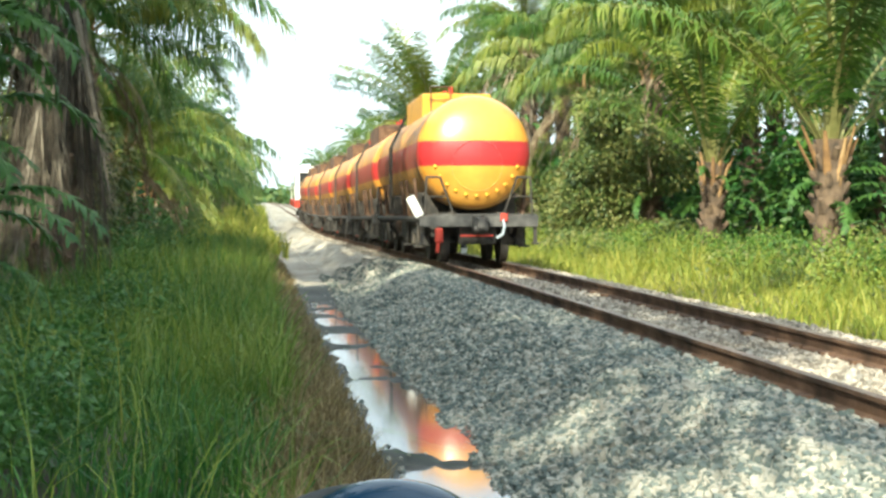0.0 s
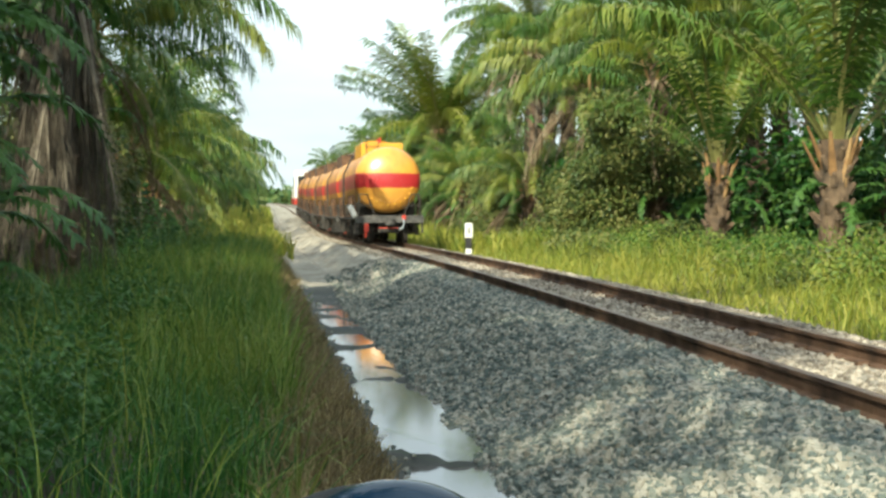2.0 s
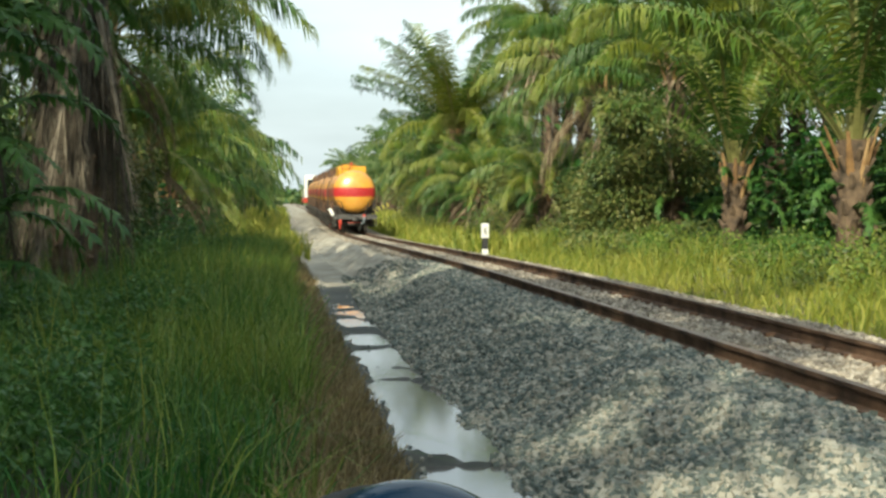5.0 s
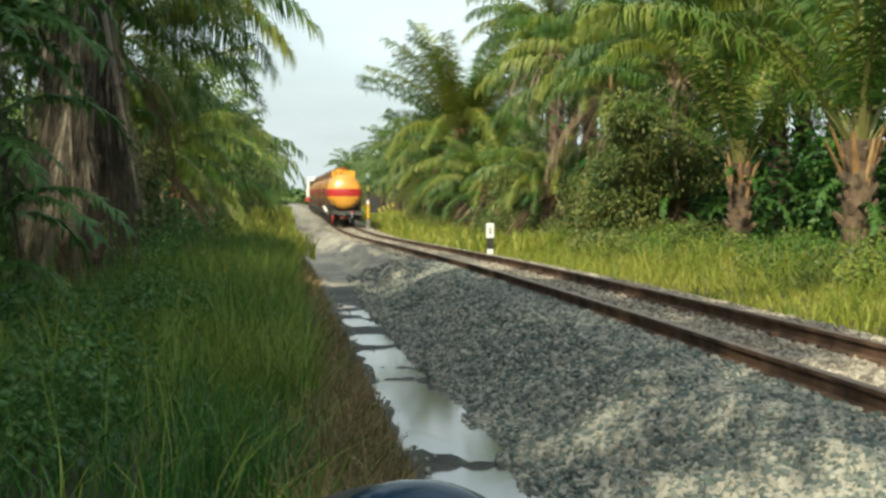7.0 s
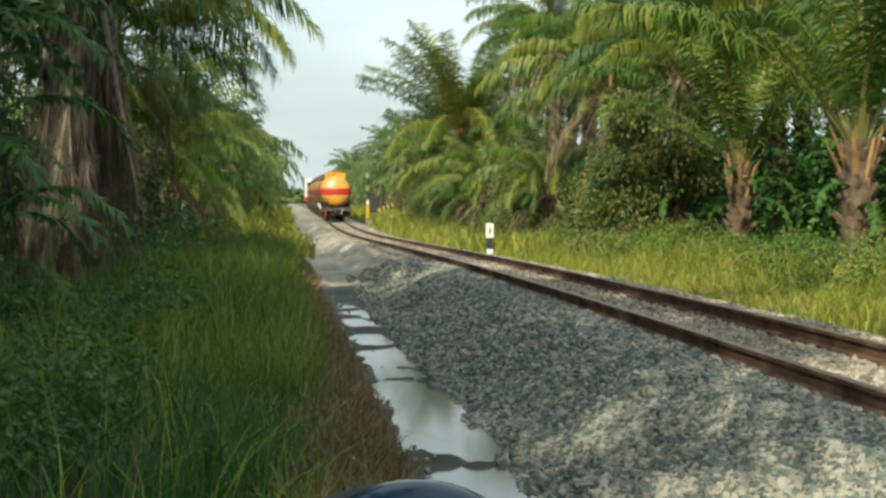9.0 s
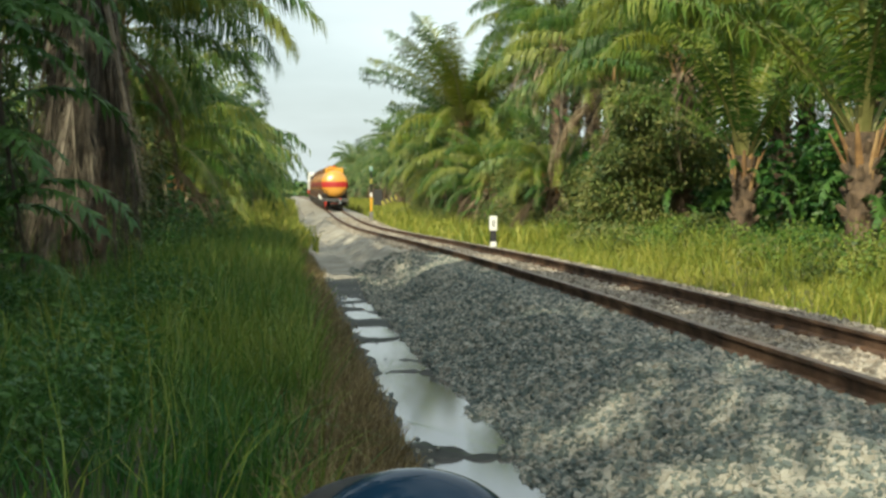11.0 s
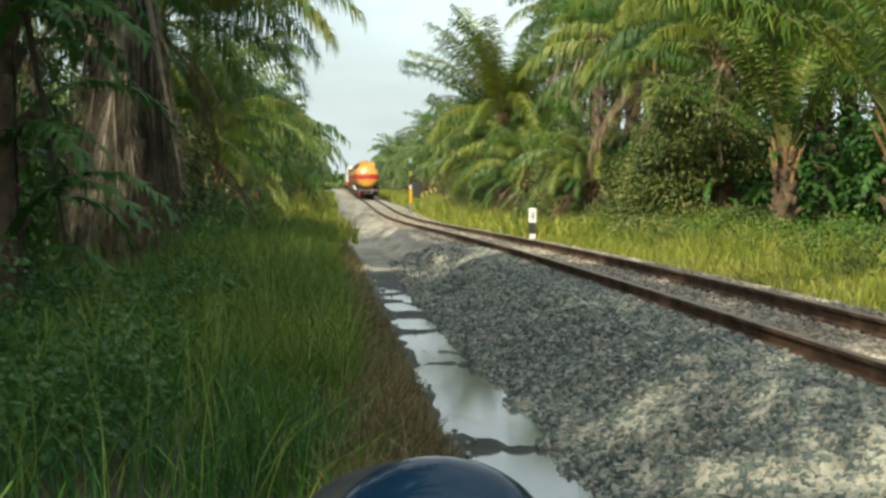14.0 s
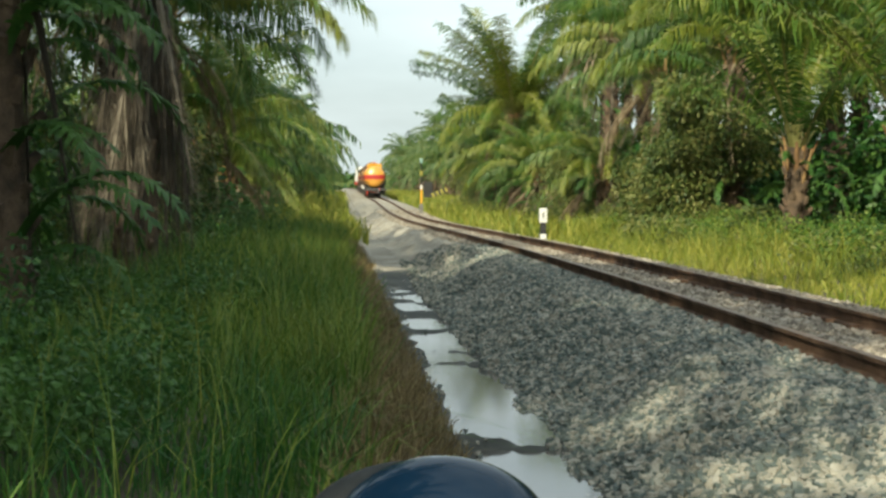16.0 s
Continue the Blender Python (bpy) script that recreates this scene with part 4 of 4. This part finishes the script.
def build_wagon():
    w = empty("tank_wagon", "yellow railway tank wagon with a red band, grimy underframe", "tank wagon", "train of tank wagons")
    shell = part("tank_shell", lathe([(-HALF, TANK_R), (-HALF + 0.02, TANK_R + 0.012), (-HALF + 0.07, TANK_R + 0.012), (-HALF + 0.09, TANK_R)] + [(y, TANK_R) for y in np.linspace(-3.2, 3.2, 5)] +
                 [(HALF - 0.09, TANK_R), (HALF - 0.07, TANK_R + 0.012), (HALF - 0.02, TANK_R + 0.012), (HALF, TANK_R)], 56), M_TANK_SIDE, w, "grimy yellow tank barrel with red band", True)
    shell.location = (0, 0, TANK_Z)
    for sg in (-1, 1):
        rows = [(sg * (HALF + 0.5 * math.sin(a)), TANK_R * math.cos(a) if a < 1.57 else 0.0) for a in [math.pi / 24 * i for i in range(13)]]
        e = part("tank_end", lathe(rows, 56), M_TANK_END, w, "glossy yellow dished end with red band", True)
        e.location = (0, 0, TANK_Z)
        # studs along the lower rim and the pressed half ring
        for k in range(11):
            a = radians(200 + 14 * k)
            bm = bmesh.new()
            bmesh.ops.create_uvsphere(bm, u_segments=8, v_segments=6, radius=0.042)
            o = part("stud", bm, M_YELLOW, e, smooth=True)
            r = 0.80
            o.location = (r * math.cos(a), sg * (HALF + 0.5 * math.sqrt(1 - (r / TANK_R) ** 2) - 0.005), r * math.sin(a))
        bm = bmesh.new()
        pts = [(0.46 * math.cos(radians(a)), 0, 0.46 * math.sin(radians(a)) - 0.26) for a in range(0, 361, 6)]
        pts = [(x, sg * (HALF + 0.5 * math.sqrt(1 - (x * x + z * z) / TANK_R ** 2)), z) for x, _, z in pts]
        pipe(bm, pts, 0.010, 6)
        part("pressed_ring", bm, M_TANK_END, e, smooth=True)
    # dome, hatch and walkway on top
    bm = bmesh.new()
    box(bm, -0.62, 0.78, -1.5, 1.5, 2.80, 3.33, 0.03)
    part("walkway_box", bm, M_YELLOW, w)
    bm = bmesh.new()
    rod(bm, (0, 0, 3.30), (0, 0, 3.40), 0.36, 20)
    rod(bm, (0, 0, 3.40), (0, 0, 3.44), 0.40, 20)
    part("hatch", bm, M_YELLOW, w)
    for y in (-0.5, 0.5):
        bm = bmesh.new()
        rod(bm, (0.1, y, 3.30), (0.1, y, 3.56), 0.045, 8)
        part("vent_pipe", bm, M_RED, w, "red-brown vent pipe")
    for y in (-1.55, 1.55):
        bm = bmesh.new()
        pipe(bm, [(-0.45, y, 2.8), (-0.45, y, 3.46), (-0.05, y, 3.46), (-0.05, y, 3.1)], 0.014, 6)
        rod(bm, (-0.5, y, 3.2), (0.0, y, 3.2), 0.012, 6)
        part("handrail", bm, M_RUST, w)
    # dark pipes and ladders beside the barrel
    for sx in (-1, 1):
        ladder = None
        for y in (-0.2, 0.2):
            bm = bmesh.new()
            pipe(bm, [(sx * 1.12, y, 0.9), (sx * 1.12, y, 2.3), (sx * 0.8, y, 2.95)], 0.02, 6)
            if ladder:
                part("stile", bm, M_BLACK, ladder)
            else:
                ladder = part("ladder", bm, M_BLACK, w)
        for z in np.arange(1.0, 2.3, 0.28):
            bm = bmesh.new()
            rod(bm, (sx * 1.12, -0.2, z), (sx * 1.12, 0.2, z), 0.014, 6)
            part("rung", bm, M_BLACK, ladder)
    # saddles and sills
    bm = bmesh.new()
    for sx in (-0.45, 0.45):
        box(bm, sx - 0.08, sx + 0.08, -4.7, 4.7, 0.70, 0.92, 0.01)
    part("sill", bm, M_BLACK, w)
    for y in (-3.3, -1.1, 1.1, 3.3):
        bm = bmesh.new()
        box(bm, -0.95, 0.95, y - 0.12, y + 0.12, 0.88, 1.30, 0.02)
        part("saddle", bm, M_BLACK, w)
    bm = bmesh.new()
    for sx in (-1, 1):
        pipe(bm, [(sx * 1.0, -4.4, 0.80), (sx * 1.0, 4.4, 0.80)], 0.05, 8)
        box(bm, sx * 0.7 - 0.22, sx * 0.7 + 0.22, -1.2, -0.2, 0.42, 0.80, 0.04)
    part("side_gear", bm, M_BLACK, w)
    for sx in (-1, 1):
        for y in (-3.9, -2.4, -1.5, 1.5, 2.4, 3.9):
            bm = bmesh.new()
            pipe(bm, [(sx * 0.45, y, 0.80), (sx * 0.98, y, 0.86), (sx * 1.045, y, 1.55)], 0.035, 6)
            part("side_bracket", bm, M_RUST, w, "grimy side bracket")
        bm = bmesh.new()
        rod(bm, (sx * 0.72, 0.5, 0.62), (sx * 0.72, 1.5, 0.62), 0.17, 16)
        part("air_reservoir", bm, M_RUST, w, "grimy air reservoir")
        for y in (-4.05, -2.1, 2.1, 4.05):
            bm = bmesh.new()
            rod(bm, (sx * 0.99, y, 0.30), (sx * 0.99, y, 0.88), 0.03, 6)
            box(bm, sx * 0.99 - 0.09, sx * 0.99 + 0.09, y - 0.12, y + 0.12, 0.27, 0.31, 0.008)
            part("side_step", bm, M_BLACK, w)
    for sg in (-1, 1):
        bm = bmesh.new()
        box(bm, -1.07, 1.07, sg * 4.95 - 0.09, sg * 4.95 + 0.09, 0.66, 0.86, 0.012)
        box(bm, -1.07, 1.07, sg * 4.6 - 0.3, sg * 4.6 + 0.3, 0.865, 0.89, 0.006)
        part("headstock", bm, M_GREY, w, "grimy grey end beam")
        bm = bmesh.new()
        box(bm, -0.13, 0.13, sg * 5.1 - 0.12, sg * 5.1 + 0.12, 0.58, 0.86, 0.03)
        box(bm, -0.07, 0.07, sg * 5.2 - 0.12, sg * 5.2 + 0.12, 0.62, 0.82, 0.03)
        part("coupler", bm, M_GREY, w)
        bm = bmesh.new()
        box(bm, -0.34, 0.34, sg * 4.6 - 0.22, sg * 4.6 + 0.22, 0.34, 0.66, 0.03)
        part("draft_gear", bm, M_BLACK, w)
        # end guard rail: a frame at each side of the dished end
        for sx in (-1, 1):
            bm = bmesh.new()
            pipe(bm, [(sx * 0.98, sg * 4.95, 0.86), (sx * 0.94, sg * 4.95, 1.55), (sx * 0.70, sg * 4.95, 1.55), (sx * 0.45, sg * 4.95, 0.86)], 0.02, 6)
            rod(bm, (sx * 0.96, sg * 4.95, 1.2), (sx * 0.6, sg * 4.95, 1.2), 0.014, 6)
            part("end_rail", bm, M_BLACK, w)
            bm = bmesh.new()
            box(bm, sx * 1.03 - 0.03, sx * 1.03 + 0.03, sg * 4.95 - 0.03, sg * 4.95 + 0.03, 0.36, 0.68, 0.006)
            box(bm, sx * 1.03 - 0.05, sx * 1.03 + 0.05, sg * 4.95 - 0.14, sg * 4.95 + 0.14, 0.34, 0.37, 0.006)
            part("footstep", bm, M_BLACK, w)
        bm = bmesh.new()
        rod(bm, (-0.35, sg * 5.0, 0.50), (0.25, sg * 5.0, 0.50), 0.018, 8)
        part("uncoupling_rod", bm, M_RED, w, "red rod")
        bm = bmesh.new()
        pipe(bm, [(0.42, sg * 5.06, 0.82), (0.44, sg * 5.12, 0.66), (0.40, sg * 5.14, 0.52), (0.30, sg * 5.12, 0.46)], 0.024, 8)
        part("brake_hose", bm, M_HOSE, w, "grey-blue brake hose")
        bm = bmesh.new()
        box(bm, 0.38, 0.50, sg * 5.06 - 0.03, sg * 5.06 + 0.03, 0.76, 0.90, 0.01)
        part("hose_cock", bm, M_RED, w, "red cock")
        bm = bmesh.new()
        box(bm, -0.80, -0.66, sg * 5.02 - 0.05, sg * 5.02 + 0.05, 0.38, 0.64, 0.03)
        rod(bm, (-0.74, sg * 5.02, 0.38), (-0.76, sg * 5.02, 0.20), 0.035, 8)
        part("red_lever", bm, M_RED, w, "red painted lever")
    for y in (-3.3, 3.3):
        build_bogie(w, y)
    return w


def build_loco():
    """A white diesel locomotive with a red skirt; its cab end faces the wagons."""
    w = empty("locomotive", "white diesel locomotive with red skirt and dark windows", "locomotive")
    bm = bmesh.new()
    box(bm, -1.28, 1.28, -6.4, -3.6, 1.45, 3.55, 0.16)
    part("cab", bm, M_WHITE, w)
    bm = bmesh.new()
    box(bm, -0.85, 0.85, -3.6, 6.3, 1.45, 3.2, 0.12)
    part("hood", bm, M_WHITE, w)
    bm = bmesh.new()
    box(bm, -1.3, 1.3, -6.6, 6.6, 1.0, 1.42, 0.04)
    part("skirt", bm, M_RED, w, "red and orange skirt")
    for sx in (-1, 1):
        for y in (-5.7, -4.5):
            bm = bmesh.new()
            box(bm, sx * 1.285 - 0.02, sx * 1.285 + 0.02, y - 0.35, y + 0.35, 2.3, 3.1, 0.03)
            part("side_window", bm, M_GLASS, w, "dark window")
        bm = bmesh.new()
        box(bm, sx * 0.6 - 0.4, sx * 0.6 + 0.4, -6.42, -6.38, 2.35, 3.15, 0.015)
        part("end_window", bm, M_GLASS, w, "dark window")
        bm = bmesh.new()
        pipe(bm, [(sx * 1.2, -3.4, 1.42), (sx * 1.2, -3.4, 2.3), (sx * 1.2, 6.2, 2.3), (sx * 1.2, 6.2, 1.42)], 0.025, 6)
        part("handrail", bm, M_WHITE, w)
    bm = bmesh.new()
    rod(bm, (0, 1.0, 3.2), (0, 1.0, 3.45), 0.2, 14)
    part("exhaust", bm, M_BLACK, w)
    bm = bmesh.new()
    box(bm, -0.9, 0.9, -2.0, 2.0, 0.45, 1.0, 0.1)
    part("fuel_tank", bm, M_BLACK, w)
    for y in (-4.2, 4.2):
        build_bogie(w, y)
    return w


WAGONS, PITCH = 6, 10.5
# distance of the last tank's end along the line, by time
RUN_T = [0.0, 1.0, 2.0, 3.0, 4.0, 5.0, 6.0, 7.0, 8.0, 9.0, 10.0, 11.0, 12.0, 13.0, 14.0, 15.0, 16.0]
RUN_S = [20.3, 30.0, 39.4, 48.4, 57.0, 65.2, 73.0, 80.4, 87.4, 94.2, 100.8, 107.2, 113.4, 119.4, 125.2, 130.9, 136.5]


def train_pose(s):
    a, b = line(s - 3.3), line(s + 3.3)
    d = b - a
    turn = math.degrees(math.atan2(-d[0], d[1]))
    nod = math.degrees(math.atan2(d[2], math.hypot(d[0], d[1])))
    c = (a + b) / 2
    return pose(c[0], c[1], c[2], nod, 0, turn)


def build_train():
    first = build_wagon()
    wagons = [first] + [copy_thing(first, Matrix()) for _ in range(WAGONS - 1)]
    # the other wagons carry dark, rusty walkways
    for w in wagons[1:]:
        for ch in w.children:
            if ch.name.split(".")[0] in ("walkway_box", "hatch"):
                me = ch.data.copy()
                me.materials[0] = M_RUST
                ch.data = me
            elif ch.name.split(".")[0] == "tank_end":
                me = ch.data.copy()
                me.materials[0] = M_TANK_END_DIRTY
                ch.data = me
    wheel = wheelset_mesh()
    sets = []
    for k, w in enumerate(wagons):
        for b in [c for c in w.children if c.name.startswith("bogie")]:
            for y in (-0.85, 0.85):
                o = new("wheelset", wheel)
                o.parent = b
                o.location = (0, y, 0.40)
                sets.append((o, y))
    # the tail sign hung on the last wagon
    bm = bmesh.new()
    box(bm, -0.085, 0.085, -0.05, 0.05, -0.2, 0.2, 0.045)
    o = part("tail_flag", bm, M_WHITE, first, "white cloth tail flag")
    o.matrix_basis = pose(-1.16, -5.0, 1.02, 0, -28, 0)
    bm = bmesh.new()
    rod(bm, (-1.05, -4.97, 0.8), (-1.16, -5.0, 1.02), 0.012, 6)
    part("flag_stick", bm, M_BLACK, first)
    tagged(first, "last yellow tank wagon with red band and white tail flag")
    loco = build_loco()
    for b in [c for c in loco.children if c.name.startswith("bogie")]:
        for y in (-0.85, 0.85):
            o = new("wheelset", wheel)
            o.parent = b
            o.location = (0, y, 0.40)
            sets.append((o, y))
    return wagons, loco, sets


# ---- lineside things ----
def stand(root, s, q, sink=0.0):
    root.location = line(s, q, float(rel(q, s)) - sink)
    root.rotation_euler = (0, 0, -float(np.interp(s, L_S, L_H)))


def build_marker():
    w = empty("distance_marker", "white and black concrete lineside distance marker post", "marker post")
    bm = bmesh.new()
    box(bm, -0.075, 0.075, -0.05, 0.05, -0.15, 0.48, 0.012)
    part("post", bm, M_DARK, w, "black painted post")
    bm = bmesh.new()
    box(bm, -0.078, 0.078, -0.053, 0.053, 0.05, 0.19, 0.012)
    part("white_band", bm, M_WHITE, w)
    bm = bmesh.new()
    box(bm, -0.10, 0.10, -0.055, 0.055, 0.46, 0.84, 0.03)
    part("head", bm, M_WHITE, w, "white painted head")
    bm = bmesh.new()
    box(bm, -0.03, 0.03, -0.060, -0.056, 0.58, 0.60)
    box(bm, 0.005, 0.025, -0.060, -0.056, 0.56, 0.74)
    box(bm, -0.03, -0.012, -0.060, -0.056, 0.60, 0.72)
    part("figure", bm, M_GREY, w, "dark painted mark")
    stand(w, 30.5, 1.25)


def build_signal():
    w = empty("signal_post", "yellow and black lineside signal post with green lamp", "signal")
    bm = bmesh.new()
    rod(bm, (0, 0, -0.2), (0, 0, 3.2), 0.045, 12)
    part("pole", bm, M_DARK, w, "black pole")
    bm = bmesh.new()
    box(bm, -0.11, 0.11, -0.11, 0.11, -0.1, 0.55, 0.03)
    part("base_box", bm, M_SLEEPER, w, "weathered concrete foot")
    bm = bmesh.new()
    box(bm, -0.065, 0.065, -0.065, 0.065, 0.6, 1.45, 0.02)
    part("yellow_sleeve", bm, M_YELLOW, w, "yellow sleeve")
    bm = bmesh.new()
    box(bm, -0.06, 0.06, -0.06, 0.06, 1.45, 1.7, 0.02)
    part("white_sleeve", bm, M_WHITE, w, "white sleeve")
    bm = bmesh.new()
    box(bm, -0.075, 0.075, -0.05, 0.05, 2.25, 2.55, 0.02)
    part("upper_plate", bm, M_DULL, w, "dull yellow plate")
    bm = bmesh.new()
    box(bm, -0.10, 0.10, -0.09, 0.09, 3.0, 3.3, 0.05)
    part("lamp_head", bm, M_LAMP, w, "green signal lamp head")
    bm = bmesh.new()
    box(bm, 0.14, 0.68, -0.05, 0.05, 0.95, 1.9, 0.03)
    part("dark_board", bm, M_DARK, w, "black board")
    bm = bmesh.new()
    box(bm, 0.0, 1.0, -0.03, 0.03, -0.14, 0.14, 0.02)
    o = part("striped_arm", bm, M_DULL, w, "dull yellow arm with black stripes")
    o.matrix_basis = pose(0.62, -0.10, 1.05, 0, -24, 0)
    for k in range(3):
        bm = bmesh.new()
        box(bm, 0.18 + 0.28 * k, 0.30 + 0.28 * k, -0.034, 0.034, -0.145, 0.145, 0.01)
        part("stripe", bm, M_DARK, o, "black stripe")
    stand(w, 80.5, 1.40)


M_LAMP = material("green_lamp", [(0.16, 0.28, 0.25), (0.24, 0.38, 0.34)], 5, 0.3, 0)


def build_mirror():
    """The black mirror of a parked motorcycle, on its stem, close before the eye."""
    w = empty("motorcycle_mirror", "glossy black motorcycle mirror housing with a grey rim", "mirror")
    bm = bmesh.new()
    bmesh.ops.create_uvsphere(bm, u_segments=48, v_segments=28, radius=1)
    bmesh.ops.scale(bm, vec=(0.076, 0.05, 0.062), verts=bm.verts)
    part("glossy_shell", bm, M_GLOSS, w, "glossy black shell", True)
    bm = bmesh.new()
    bmesh.ops.create_uvsphere(bm, u_segments=48, v_segments=28, radius=1)
    bmesh.ops.scale(bm, vec=(0.086, 0.034, 0.060), verts=bm.verts)
    bmesh.ops.translate(bm, vec=(-0.016, 0.022, -0.005), verts=bm.verts)
    part("rim", bm, M_MATTE, w, "matte grey rim", True)
    bm = bmesh.new()
    pipe(bm, [(0, 0.02, -0.045), (0.01, 0.05, -0.16), (0.03, 0.10, -0.36), (0.03, 0.10, -1.45)], 0.008, 10)
    part("stem", bm, M_DARK, w)
    w.location = MIRROR


MIRROR = (-0.024, 0.93, 1.507)

# ---- build ----
build_ground()
build_water()
build_palms()
build_shrubs()
build_grass()
WAGON_LIST, LOCO, WHEELS = build_train()
build_marker()
build_signal()
build_mirror()
build_track()
build_ballast()


def motions():
    times = [0.5 * i for i in range(33)]
    where = lambda t: float(np.interp(t, np.linspace(0, 16, 161), RUN_FINE))
    for k, w in enumerate(WAGON_LIST):
        walk(w, [(t, train_pose(where(t) + HALF + 0.3 + PITCH * k)) for t in times])
    walk(LOCO, [(t, train_pose(where(t) + HALF + 0.3 + PITCH * (WAGONS - 1) + 5.25 + 7.1)) for t in times])
    for o, y in WHEELS:
        walk(o, [(i / 30, pose(0, y, 0.40, -math.degrees((where(i / 30) - where(0)) / 0.40), 0, 0)) for i in (*range(120), *range(120, 481, 2))])


RUN_FINE = np.polyval(np.polyfit(RUN_T, RUN_S, 4), np.linspace(0, 16, 161))
motions()
